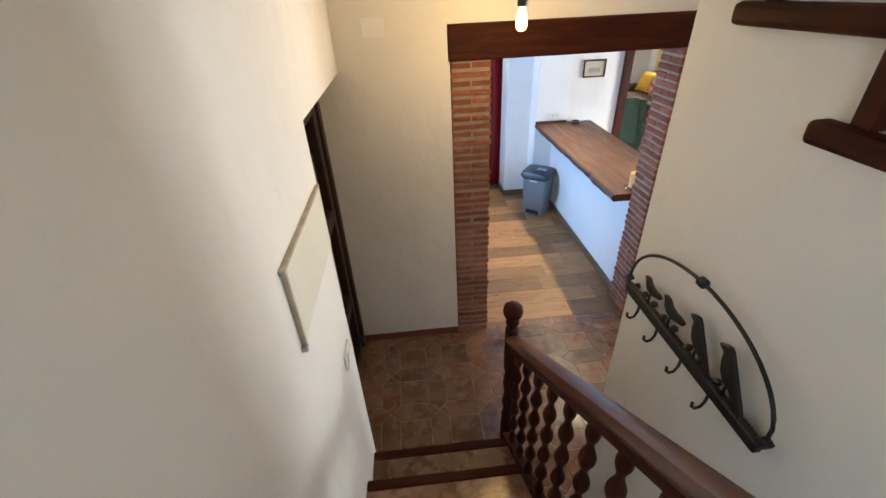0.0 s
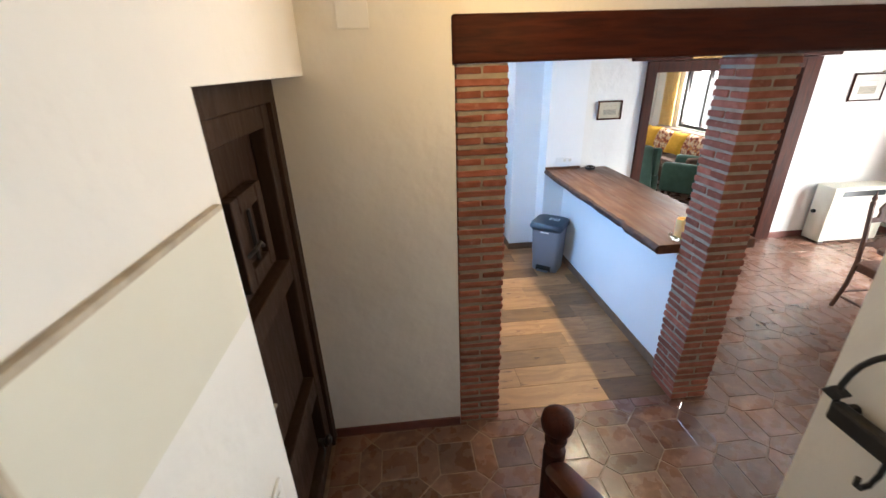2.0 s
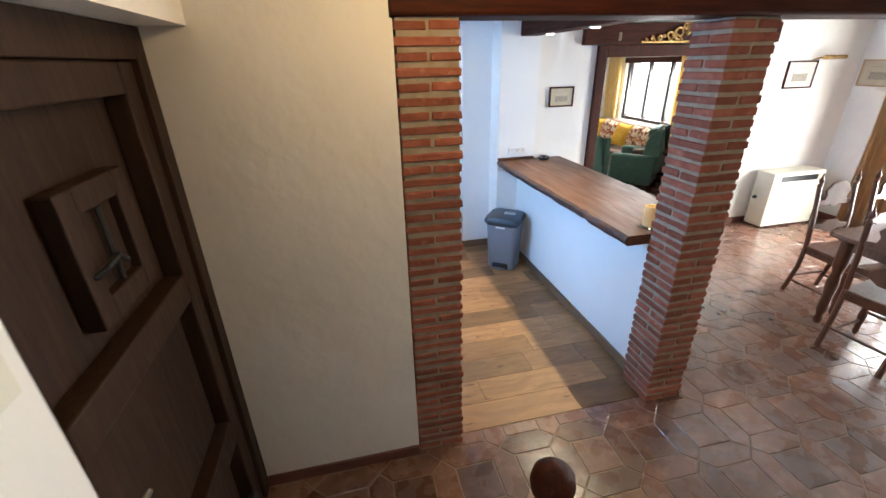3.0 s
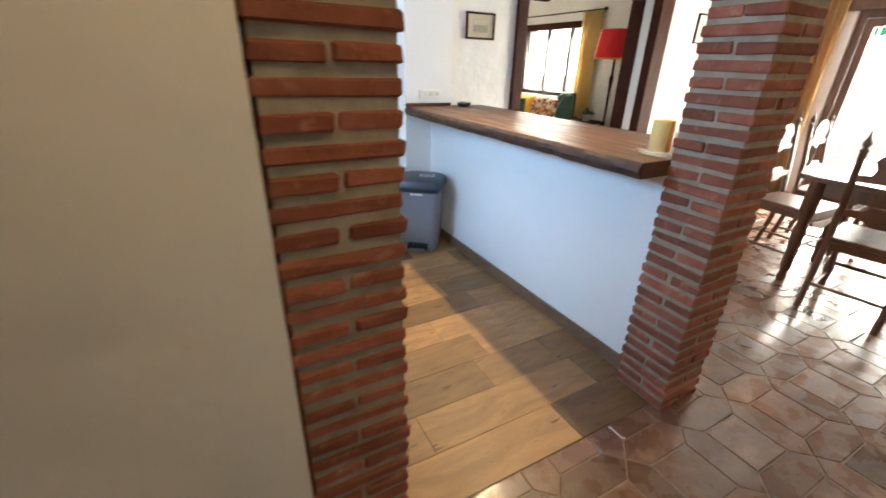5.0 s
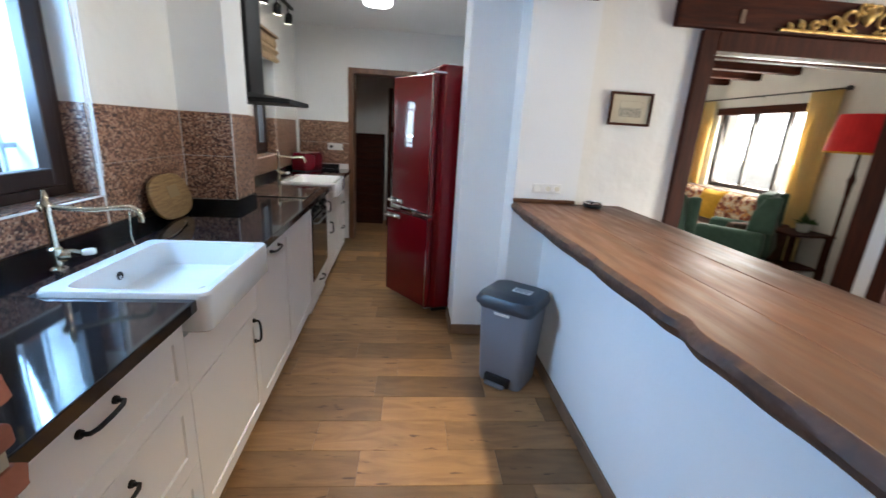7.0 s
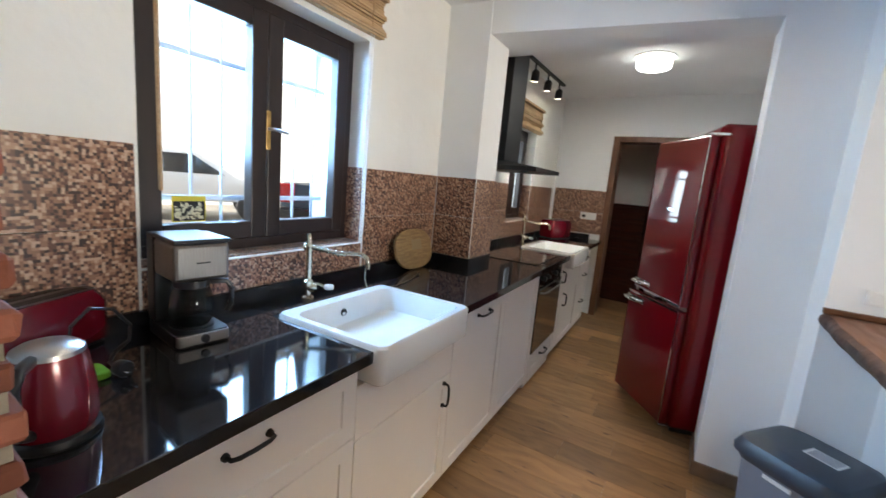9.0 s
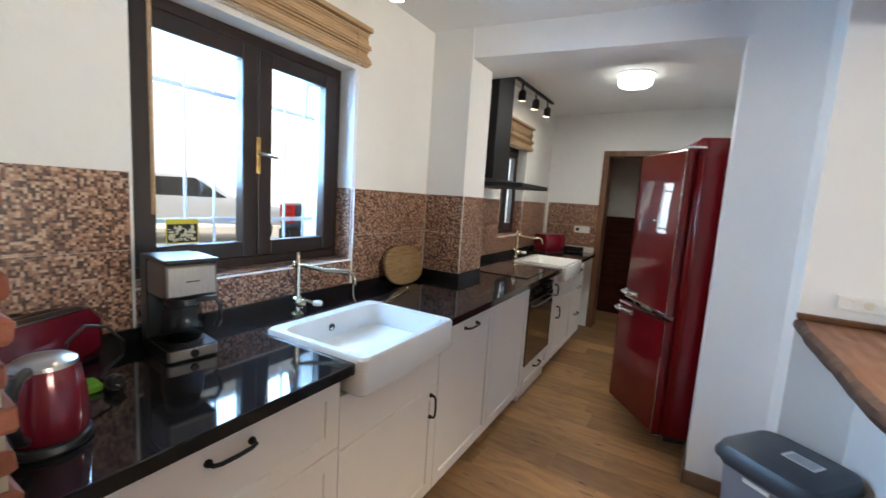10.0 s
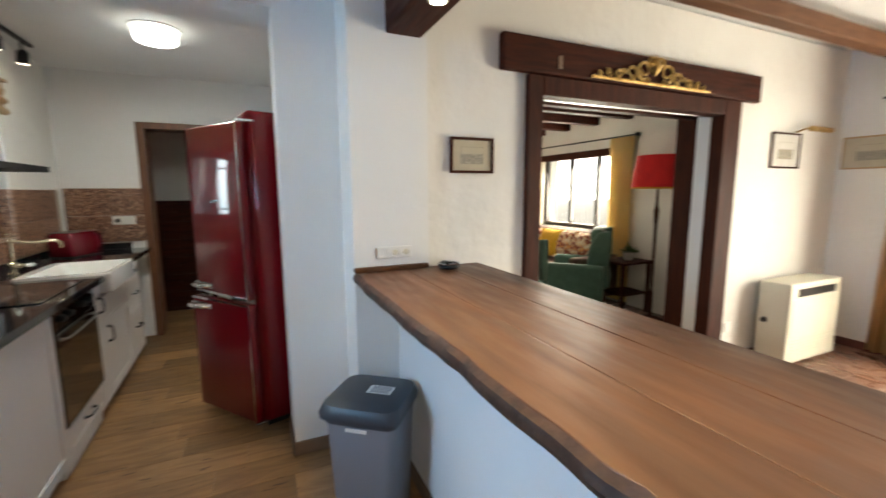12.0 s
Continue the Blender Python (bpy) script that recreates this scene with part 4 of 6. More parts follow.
part("rim", tube([(0.053 * math.cos(a * math.pi / 10), 0.053 * math.sin(a * math.pi / 10), 0.026 + 0.004 * (a % 5 == 0)) for a in range(21)], 0.005, 6), CHROME, ash, smooth=True)
cd = thing("candle", "thick pale yellow pillar candle on a glass dish", "candle", Matrix.Translation((1.90, 2.95, 1.03)) @ Matrix.Diagonal((0.88, 0.88, 0.92, 1)))
part("dish", lathe([(0.05, 0), (0.078, 0.004), (0.085, 0.012), (0.082, 0.015), (0.05, 0.007)], 28), glass_material("dish_glass", (0.85, 0.87, 0.85)), cd, "clear glass dish", True)
WAX = material("wax", (0.86, 0.60, 0.26), 0.45, second=(0.80, 0.52, 0.19), scale=8)
WAX.node_tree.nodes["Principled BSDF"].inputs["Subsurface Weight"].default_value = 0.35
WAX.node_tree.nodes["Principled BSDF"].inputs["Subsurface Radius"].default_value = (0.03, 0.015, 0.005)
part("wax_body", lathe([(0.046, 0.0155), (0.048, 0.02), (0.048, 0.13), (0.045, 0.142), (0.040, 0.140), (0.033, 0.125), (0.004, 0.122)], 24), WAX, cd, smooth=True)
part("wick", tube([(0, 0, 0.122), (0.001, 0, 0.133), (0.004, 0, 0.138)], 0.0015, 5), BLACK_PLASTIC, cd)
so = thing("wall_socket", "double white wall socket plate above the bar", "socket")
part("plate", box(1.79, 1.97, 4.9465, 4.9545, 1.088, 1.147, 0.003), WHITE_PLASTIC, so)
for x in (1.82, 1.885, 1.942):
    part("insert" if x > 1.85 else "switch", lathe([(0.022, 0), (0.022, 0.003), (0.018, 0.002), (0.017, -0.003)], 18, pose(x, 4.946, 1.117, 90, 0, 0)), WHITE_PLASTIC, so, smooth=True)
    if x > 1.85:
        part("socket_hole", lathe([(0.015, 0), (0.014, 0.0012)], 16, pose(x, 4.9452, 1.117, 90, 0, 0)), CREAM_METAL, so, "cream recessed socket face")

# ---- kitchen lamps ----
cl = thing("ceiling_light", "round glowing white ceiling light with a drum diffuser", "ceiling light", Matrix.Translation((0.72, 6.43, 2.5)))
part("diffuser", lathe([(0.120, -0.010), (0.128, -0.03), (0.126, -0.075), (0.112, -0.090), (0.02, -0.096)], 36), PANEL_LIGHT, cl, smooth=True)
part("base", lathe([(0.15, -0.0095), (0.15, -0.001)], 36), WHITE_PLASTIC, cl)


def spot_head(parent, x, y, z, glow=True):
    h = part("spot_head", lathe([(0.016, 0.09), (0.034, 0.07), (0.036, 0.0), (0.033, -0.004)], 18, pose(x, y, z, 12, 8, 0)), BLACK_METAL, parent, "black spot head", True)
    part("stem", tube([(x, y, z + 0.08), (x, y, z + 0.15)], 0.008, 8), BLACK_METAL, h)
    if glow:
        part("lens", lathe([(0.029, -0.0062), (0.029, -0.0045)], 18, pose(x, y, z, 12, 8, 0)), SPOT_GLOW, h, "glowing lens")
    return h


tr = thing("track_light", "black three-lamp spot track on the kitchen ceiling", "track light")
part("track", box(-0.195, -0.165, 6.15, 7.15, 2.478, 2.499, 0.003), BLACK_METAL, tr)
for y in (6.3, 6.65, 7.0):
    spot_head(tr, -0.18, y, 2.33)
tr2 = thing("track_light", "black spot track above the near worktop", "track light")
part("track", box(0.03, 0.06, 3.32, 4.32, 2.428, 2.449, 0.003), BLACK_METAL, tr2)
for y in (3.44, 3.84, 4.24):
    spot_head(tr2, 0.045, y, 2.28)
for y in (3.20, 3.87, 4.54):
    sp = thing("beam_spot", "small round white recessed spot under the dark beam", "spotlight", Matrix.Translation((1.95, y, 2.148)))
    part("ring", lathe([(0.040, 0), (0.040, -0.006), (0.032, -0.008)], 20), WHITE_PLASTIC, sp)
    part("lens", lathe([(0.030, -0.0082), (0.029, -0.0095)], 20), SPOT_GLOW, sp, "glowing lens")
sk = thing("wall_socket", "white socket plate on the mosaic tiles", "socket")
part("plate", box(0.02, 0.20, 7.775, 7.7875, 1.12, 1.20, 0.003), WHITE_PLASTIC, sk)
part("plug", lathe([(0.02, 0), (0.018, 0.03)], 14, pose(0.065, 7.7745, 1.16, 90, 0, 0)), BLACK_PLASTIC, sk, "black plug", True)

# ---- room seen through the kitchen's end door ----
FRAME_WOOD = material("brown_frame_wood", (0.19, 0.085, 0.04), 0.45, second=(0.12, 0.05, 0.025), scale=6, stretch=(6, 6, 0.7), bump=0.001, bump_scale=40)
setting("door_frame_kitchen", boxes([(0.27, 0.335, 7.775, 8.0, 0, 2.075), (1.015, 1.08, 7.775, 8.0, 0, 2.075), (0.335, 1.015, 7.775, 8.0, 2.015, 2.075)], 0.004), FRAME_WOOD, "brown wooden door frame")
setting("wall_store", boxes([(-0.2, 1.6, 9.0, 9.1, -0.008, 2.4), (-0.3, -0.2, 8.0, 9.1, -0.008, 2.4), (1.6, 1.7, 8.0, 9.1, -0.008, 2.4)]), PLASTER)
setting("ceiling_store", boxes([(-0.3, 1.7, 8.0, 9.1, 2.4, 2.5)]), PLASTER)
ch = thing("chest_of_drawers", "dark wooden drawer chest in the store room", "chest", Matrix.Translation((0.42, 8.72, 0)))
part("carcass", box(-0.30, 0.22, 0.0, 0.27, 0.0, 1.32, 0.006), DARK_WOOD_Z, ch)
for k in range(6):
    d = part("drawer", box(-0.28, 0.20, -0.018, -0.0005, 0.05 + k * 0.21, 0.235 + k * 0.21, 0.005), DARK_WOOD, ch)
    part("knob", lathe([(0.008, 0), (0.014, 0.012), (0.010, 0.022)], 10, pose(-0.04, -0.018, 0.14 + k * 0.21, 90, 0, 0)), DARK_WOOD, d, smooth=True)
cb = thing("tall_cabinet", "dark carved wooden upright cabinet against the store wall", "cabinet", Matrix.Translation((0.95, 8.62, 0)))
part("post", box(-0.25, -0.19, 0.0, 0.06, 0, 1.95, 0.008), DARK_WOOD_Z, cb)
part("post", box(0.25, 0.31, 0.0, 0.06, 0, 1.95, 0.008), DARK_WOOD_Z, cb)
part("shelf", box(-0.19, 0.25, 0.0, 0.30, 1.36, 1.40, 0.005), DARK_WOOD, cb)
part("arch", tube([(-0.19, 0.03, 1.42), (-0.08, 0.03, 1.50), (0.03, 0.03, 1.52), (0.14, 0.03, 1.50), (0.25, 0.03, 1.42)], 0.022, 8), DARK_WOOD, cb)
part("cupboard", box(-0.05, 0.25, 0.07, 0.35, 0.02, 1.20, 0.006), DARK_WOOD_Z, cb)

# ---- hall things ----
dr = thing("front_door", "dark brown panelled wooden door with a small hatch, closed", "door")
part("frame", boxes([(-0.468, -0.368, 1.545, 1.64, 0, 2.068), (-0.468, -0.368, 2.525, 2.598, 0, 2.068), (-0.468, -0.368, 1.64, 2.525, 1.975, 2.068)], 0.004), DOOR_WOOD, dr)
leaf = part("leaf", boxes([(-0.462, -0.45, 1.642, 2.523, 0.01, 1.973)]), DOOR_WOOD, dr)
for y0, y1, z0, z1 in ((1.642, 1.74, 0.01, 1.973), (2.43, 2.523, 0.01, 1.973), (1.74, 2.43, 1.885, 1.973), (1.74, 2.43, 1.20, 1.305), (1.74, 2.43, 0.50, 0.62), (1.74, 2.43, 0.01, 0.11)):
    part("rail", box(-0.45, -0.385, y0, y1, z0, z1, 0.006), DOOR_WOOD, dr)
for y0, y1, z0, z1 in ((1.76, 2.40, 0.13, 0.48), (1.76, 2.40, 0.64, 1.18)):
    part("panel", box(-0.45, -0.425, y0, y1, z0, z1, 0.012), DOOR_WOOD, dr)
hatch = part("hatch", boxes([(-0.45, -0.40, 1.99, 2.055, 1.37, 1.71), (-0.45, -0.40, 2.235, 2.30, 1.37, 1.71), (-0.45, -0.40, 2.055, 2.235, 1.645, 1.71), (-0.45, -0.40, 2.055, 2.235, 1.37, 1.435), (-0.448, -0.425, 2.055, 2.235, 1.435, 1.645)], 0.005), DOOR_WOOD, dr, "carved frame of the door hatch")
part("hatch_latch", tube([(-0.40, 2.02, 1.50), (-0.375, 2.04, 1.52), (-0.372, 2.09, 1.53), (-0.378, 2.13, 1.50)], 0.008, 8), IRON, hatch, "black iron latch", True)
part("hatch_bar", tube([(-0.41, 2.145, 1.44), (-0.41, 2.145, 1.64)], 0.008, 6), IRON, hatch)
part("door_handle", tube([(-0.384, 1.70, 1.04), (-0.345, 1.70, 1.04), (-0.338, 1.715, 1.04), (-0.338, 1.80, 1.035)], 0.009, 8), STEEL, dr, "steel lever handle", True)
part("lock_plate", box(-0.3848, -0.380, 1.675, 1.72, 0.95, 1.13, 0.002), STEEL, dr, "steel lock plate")
part("pull_knob", lathe([(0.012, 0), (0.010, 0.03), (0.026, 0.04), (0.028, 0.055), (0.016, 0.068)], 18, pose(-0.385, 2.30, 0.30, 0, 90, 0)), IRON, dr, "dark round pull knob", True)
part("pull_ring", tube([(-0.37, 2.30, 0.30), (-0.355, 2.27, 0.25), (-0.36, 2.24, 0.22)], 0.006, 6), IRON, dr, smooth=True)

mb1 = thing("meter_cover", "cream painted cover panel with a beige edge on the wall", "cover panel")
part("panel", box(-0.2275, -0.215, 0.955, 1.505, 1.585, 1.838, 0.002), material("cream_panel", (0.70, 0.68, 0.58), 0.6, second=(0.66, 0.64, 0.54), scale=4), mb1)
part("edge_strip", boxes([(-0.2275, -0.212, 0.943, 0.9545, 1.58, 1.85), (-0.2275, -0.212, 0.955, 1.505, 1.8385, 1.85)], 0.001), material("beige_edge", (0.50, 0.43, 0.32), 0.6, second=(0.36, 0.30, 0.22), scale=18), mb1, "worn beige edge strip")
part("clip", box(-0.2275, -0.210, 0.930, 0.95, 1.562, 1.580, 0.002), STEEL, mb1, "metal corner clip")
part("clip", box(-0.2275, -0.210, 0.930, 0.95, 1.835, 1.853, 0.002), STEEL, mb1, "metal corner clip")
sw = thing("wall_switch", "white wall switch plate beside the front door", "switch")
part("plate", box(-0.2275, -0.2175, 1.33, 1.45, 1.035, 1.115, 0.003), WHITE_PLASTIC, sw)
part("rocker", box(-0.2175, -0.213, 1.36, 1.42, 1.05, 1.10, 0.002), WHITE_PLASTIC, sw)
jc = thing("junction_cover", "painted junction cover on the hall wall", "cover panel")
part("plate", box(-0.07, 0.06, 2.590, 2.599, 2.24, 2.34, 0.002), SMOOTH_PLASTER, jc)
setting("baseboard_hall", box(-0.366, 0.408, 2.586, 2.599, 0, 0.062, 0.003), CERAMIC_SKIRT, "dark red-brown ceramic skirting")
setting("baseboard_dining", boxes([(4.60, 6.09, 4.985, 4.999, 0, 0.075), (6.085, 6.099, 4.06, 4.984, 0, 0.075)], 0.003), CERAMIC_SKIRT, "dark red-brown ceramic skirting")
setting("baseboard_kitchen", boxes([(1.37, 1.68, 5.186, 5.199, 0, 0.075), (1.366, 1.3795, 5.186, 5.50, 0, 0.075), (1.666, 1.679, 4.96, 5.185, 0, 0.075), (1.68, 1.886, 4.941, 4.954, 0, 0.075), (1.886, 1.899, 2.86, 4.954, 0, 0.075)], 0.002), SKIRT, "brown wood-look skirting")

# pendant
pd = thing("pendant_lamp", "bare glowing filament bulb on a black cord", "lamp", Matrix.Translation((0.66, 2.0, 0)))
part("cord", tube([(0, 0, HALL_TOP), (0.002, 0, 2.9), (0, 0, 2.43)], 0.004, 6), BLACK_PLASTIC, pd)
part("socket", lathe([(0.008, 2.45), (0.020, 2.44), (0.022, 2.38), (0.018, 2.372)], 16), BLACK_METAL, pd, "black bulb socket", True)
gl = part("bulb", lathe([(0.013, 2.372), (0.016, 2.36), (0.022, 2.345), (0.024, 2.305), (0.018, 2.285), (0.004, 2.279)], 18), BULB, pd, "glowing warm bulb", True)
gl.visible_shadow = False

# balustrade
NX, NY, SLOPE = 0.573, 1.551, RISE / GOING
bl = thing("stair_balustrade", "dark turned wooden stair rail with twisted balusters", "balustrade")
newel = part("newel_post", lathe([(0.036, 0.0), (0.036, 0.25), (0.026, 0.27), (0.034, 0.31), (0.022, 0.36), (0.034, 0.42), (0.022, 0.50), (0.034, 0.58), (0.024, 0.66), (0.034, 0.72), (0.034, 0.98), (0.022, 0.99), (0.020, 1.01), (0.034, 1.02), (0.034, 1.035), (0.018, 1.045)], 20, Matrix.Translation((NX, NY, 0))), DARK_WOOD_Z, bl, smooth=True)
part("ball", lathe([(0.018, 1.045), (0.030, 1.054), (0.046, 1.072), (0.050, 1.095), (0.046, 1.120), (0.030, 1.136), (0.006, 1.144)], 24, Matrix.Translation((NX, NY, 0))), DARK_WOOD_Z, newel, "polished dark wooden ball", True)
RAIL_WOOD = material("rail_wood", (0.100, 0.030, 0.013), 0.32, second=(0.062, 0.019, 0.009), scale=6, stretch=(6, 0.7, 6), dist=0.8, coat=0.25)


def sloped(profile, y0, y1, z_at):
    b = bmesh.new()
    ends = [[b.verts.new((NX + px, y, z_at(y) + pz)) for px, pz in profile] for y in (y0, y1)]
    k = len(profile)
    for i in range(k):
        b.faces.new((ends[0][i], ends[0][(i + 1) % k], ends[1][(i + 1) % k], ends[1][i]))
    b.faces.new(ends[0][::-1])
    b.faces.new(ends[1])
    return b


def rail_z(y):
    return 0.915 + 0.69 * (1.51 - y)


part("handrail", sloped([(-0.030, 0.0), (-0.036, 0.012), (-0.036, 0.030), (-0.026, 0.046), (0.0, 0.053), (0.026, 0.046), (0.036, 0.030), (0.036, 0.012), (0.030, 0.0)], NY - 0.03, 0.10, rail_z), RAIL_WOOD, bl, "polished reddish-brown handrail", True)
part("under_rail", sloped([(-0.022, -0.045), (-0.024, -0.0005), (0.024, -0.0005), (0.022, -0.045)], NY - 0.03, 0.10, rail_z), DARK_WOOD_Y, bl)
part("bottom_rail", sloped([(-0.024, 0.055), (-0.024, 0.09), (0.024, 0.09), (0.024, 0.055)], NY - 0.03, 0.10, lambda y: 0.09 + SLOPE * (1.51 - y)), DARK_WOOD_Y, bl)
for i in range(9):
    y = NY - 0.14 - 0.145 * i
    z0, z1 = 0.18 + SLOPE * (1.51 - y), rail_z(y) - 0.046
    b = bmesh.new()
    n, h = 14, z1 - z0
    rings = []
    for k in range(67):
        f = k / 66
        s = min(1, f / 0.12, (1 - f) / 0.12)
        turn = f * 11.0 * math.pi
        rings.append([b.verts.new((NX + (0.019 + s * 0.0075 * math.sin(turn)) * math.cos(2 * math.pi * j / n), y + (0.019 + s * 0.0075 * math.sin(turn)) * math.sin(2 * math.pi * j / n), z0 + h * f)) for j in range(n)])
    for a, c in zip(rings, rings[1:]):
        for j in range(n):
            b.faces.new((a[j], a[(j + 1) % n], c[(j + 1) % n], c[j]))
    b.faces.new(rings[0][::-1])
    b.faces.new(rings[-1])
    part("baluster", b, DARK_WOOD_Z, bl, smooth=True)

# wrought iron coat rack with birds on the right wall
rk = thing("coat_rack", "black wrought iron coat rack with four bird figures", "coat rack", Matrix.Translation((0.89, 1.118, 1.545)) @ Matrix.Diagonal((1, 0.92, 1, 1)))
RX = -0.035
part("bar", box(RX - 0.012, RX + 0.012, -0.665, 0.0, -0.018, 0.018, 0.006), IRON, rk)
for y in (-0.01, -0.655):
    part("wall_mount", tube([(RX, y, 0), (-0.002, y, 0.0)], 0.011, 8), IRON, rk)
hoop = [(RX, 0.0, 0.01), (RX, 0.002, 0.05)] + [(RX, -0.335 + 0.335 * math.cos(a), 0.05 + 0.185 * math.sin(a)) for a in (math.pi * (0.04 + 0.92 * k / 22) for k in range(23))] + [(RX, -0.668, 0.04), (RX, -0.665, 0.01)]
part("hoop", tube(hoop, 0.0052, 8), IRON, rk, smooth=True)
part("hoop_knot", lathe([(0.004, -0.018), (0.014, -0.010), (0.014, 0.010), (0.004, 0.018)], 10, Matrix.Translation((RX, -0.33, 0.235)) @ pose(0, 0, 0, 90, 0, 0)), IRON, rk, smooth=True)
small_bird = [(-0.062, 0.014), (-0.03, 0.006), (-0.006, -0.002), (0.022, 0.004), (0.040, 0.022), (0.046, 0.040), (0.058, 0.048), (0.044, 0.056), (0.026, 0.054), (0.008, 0.040), (-0.018, 0.034), (-0.050, 0.034), (-0.070, 0.028)]
tall_bird = [(-0.078, -0.058), (-0.040, -0.030), (-0.012, -0.010), (0.012, -0.004), (0.030, 0.016), (0.038, 0.040), (0.040, 0.060), (0.060, 0.070), (0.042, 0.080), (0.026, 0.084), (0.014, 0.074), (-0.002, 0.052), (-0.028, 0.018), (-0.056, -0.020)]
for k, (y, bird, s) in enumerate(((-0.135, small_bird, 0.85), (-0.255, small_bird, 0.95), (-0.392, tall_bird, 1.05), (-0.523, tall_bird, 1.15))):
    b = prism([(p * s, q * s) for p, q in bird], -0.006, 0.006, 0.003, 1)
    moved(b, Matrix.Translation((RX, y, 0.058)) @ Matrix(((0, 0, 1, 0), (1, 0, 0, 0), (0, 1, 0, 0), (0, 0, 0, 1))))
    part("bird_figure", b, IRON, rk)
    part("bird_stem", tube([(RX, y, 0.015), (RX, y + 0.004, 0.04), (RX, y, 0.06)], 0.004, 6), IRON, rk)
    for q, w in ((-0.03, 0.03), (0.03, 0.026)):
        part("leaf", lathe([(0.003, 0), (0.013, 0.006), (0.011, 0.014), (0.002, 0.02)], 8, Matrix.Translation((RX, y + q, w))), IRON, rk)
    part("hook", tube([(RX - 0.008, y + 0.03, -0.012), (RX - 0.010, y + 0.03, -0.040), (RX - 0.018, y + 0.03, -0.058), (RX - 0.032, y + 0.03, -0.062), (RX - 0.043, y + 0.03, -0.052), (RX - 0.044, y + 0.03, -0.038)], 0.0045, 8), IRON, rk, smooth=True)
for y in (0.004, -0.668):
    part("end_leaf", prism([(-0.02, 0.0), (0.0, 0.014), (0.022, 0.0), (0.0, -0.012)], -0.01, 0.01, 0.003), IRON, rk).matrix_basis = Matrix.Translation((RX, y, 0.03)) @ pose(0, 0, 0, 90, 20, 90)

# steps of the upper flight, let into the wall
us = thing("upper_staircase", "dark wooden steps of the upper stairs in the wall", "staircase")
for k in range(-1, 3):
    y1, z = 0.982 - 0.272 * k, 2.398 - 0.175 * k
    part("tread", box(0.845, 0.8895, y1 - 0.37, y1, z - 0.045, z, 0.012), DARK_WOOD_Y, us)
    if k < 2:
        part("riser", box(0.862, 0.8895, y1 - 0.372, y1 - 0.332, z - 0.175, z - 0.0455, 0.004), DARK_WOOD_Z, us)

# ---- dining room and living room doorway ----
lt = setting("lintel_living", box(2.505, 4.78, 4.948, 4.9995, 2.066, 2.255, 0.010), DARK_WOOD, "dark brown timber lintel over the living room doorway")
part("iron_clamp", box(2.865, 2.895, 4.942, 4.948, 2.10, 2.17, 0.002), SKIRT, lt, "small worn metal plate")
jl = setting("door_frame_living", boxes([(2.685, 2.785, 4.965, 5.07, 0, 2.062), (4.405, 4.592, 4.965, 5.07, 0, 2.062), (2.785, 4.405, 4.965, 5.07, 1.955, 2.062), (2.701, 2.785, 5.236, 5.41, 0, 2.058), (4.49, 4.579, 5.236, 5.41, 0, 2.058), (2.785, 4.49, 5.236, 5.31, 1.97, 2.058)], 0.006), DARK_WOOD_Z, "dark brown wooden door frame with folding leaves")
setting("door_reveal_living", boxes([(4.492, 4.579, 5.0705, 5.2355, 0, 2.058), (2.701, 2.783, 5.0705, 5.2355, 0, 2.058), (2.783, 4.492, 5.0705, 5.2355, 2.0, 2.058)]), SMOOTH_PLASTER)
for z in (1.985, 2.0):
    part("door_track", box(2.79, 4.485, 5.08 + (z - 1.985) * 4, 5.10 + (z - 1.985) * 4, z - 0.03, z, 0.002), STEEL, jl, "pale metal sliding track")

og = thing("gilt_ornament", "gilded carved scroll ornament hanging on the lintel", "ornament", Matrix.Translation((3.63, 4.940, 2.075)))
part("base_strip", box(-0.52, 0.53, -0.012, 0.006, 0.0, 0.018, 0.005), GOLD, og)
for s in (-1, 1):
    for cx, cz, r, t0, t1 in ((0.10, 0.085, 0.062, -90, 330), (0.21, 0.062, 0.045, 270, -100), (0.31, 0.042, 0.03, -90, 300), (0.40, 0.034, 0.022, 270, -60), (0.04, 0.15, 0.03, -120, 240)):
        pts = []
        for k in range(22):
            a, q = radians(t0 + (t1 - t0) * k / 21), r * (1 - 0.65 * k / 21)
            pts.append((s * (cx + q * math.cos(a)), -0.006, cz + q * math.sin(a)))
        part("scroll", tube(pts, 0.010, 6, radii=[0.012 - 0.006 * k / 21 for k in range(22)]), GOLD, og, smooth=True)
    for k in range(7):
        part("leaf", lathe([(0.002, 0), (0.014, 0.012), (0.012, 0.028), (0.001, 0.045)], 8, Matrix.Translation((s * (0.06 + 0.065 * k), -0.006, 0.015 + 0.045 * (k % 2) * (1 - k / 9))) @ pose(0, 0, 0, 0, s * 40, 0)), GOLD, og, smooth=True)
part("crest", lathe([(0.004, 0.06), (0.030, 0.09), (0.034, 0.12), (0.016, 0.155), (0.022, 0.165), (0.002, 0.185)], 12), GOLD, og, smooth=True)

PAPER = material("print_paper", (0.52, 0.46, 0.34), 0.8, second=(0.46, 0.40, 0.29), scale=10)
PALE_PAPER = material("pale_print_paper", (0.62, 0.60, 0.56), 0.8, second=(0.56, 0.54, 0.50), scale=10)
INK = material("print_ink", (0.22, 0.20, 0.16), 0.8, second=(0.42, 0.38, 0.30), scale=90, range=(0.36, 0.62))


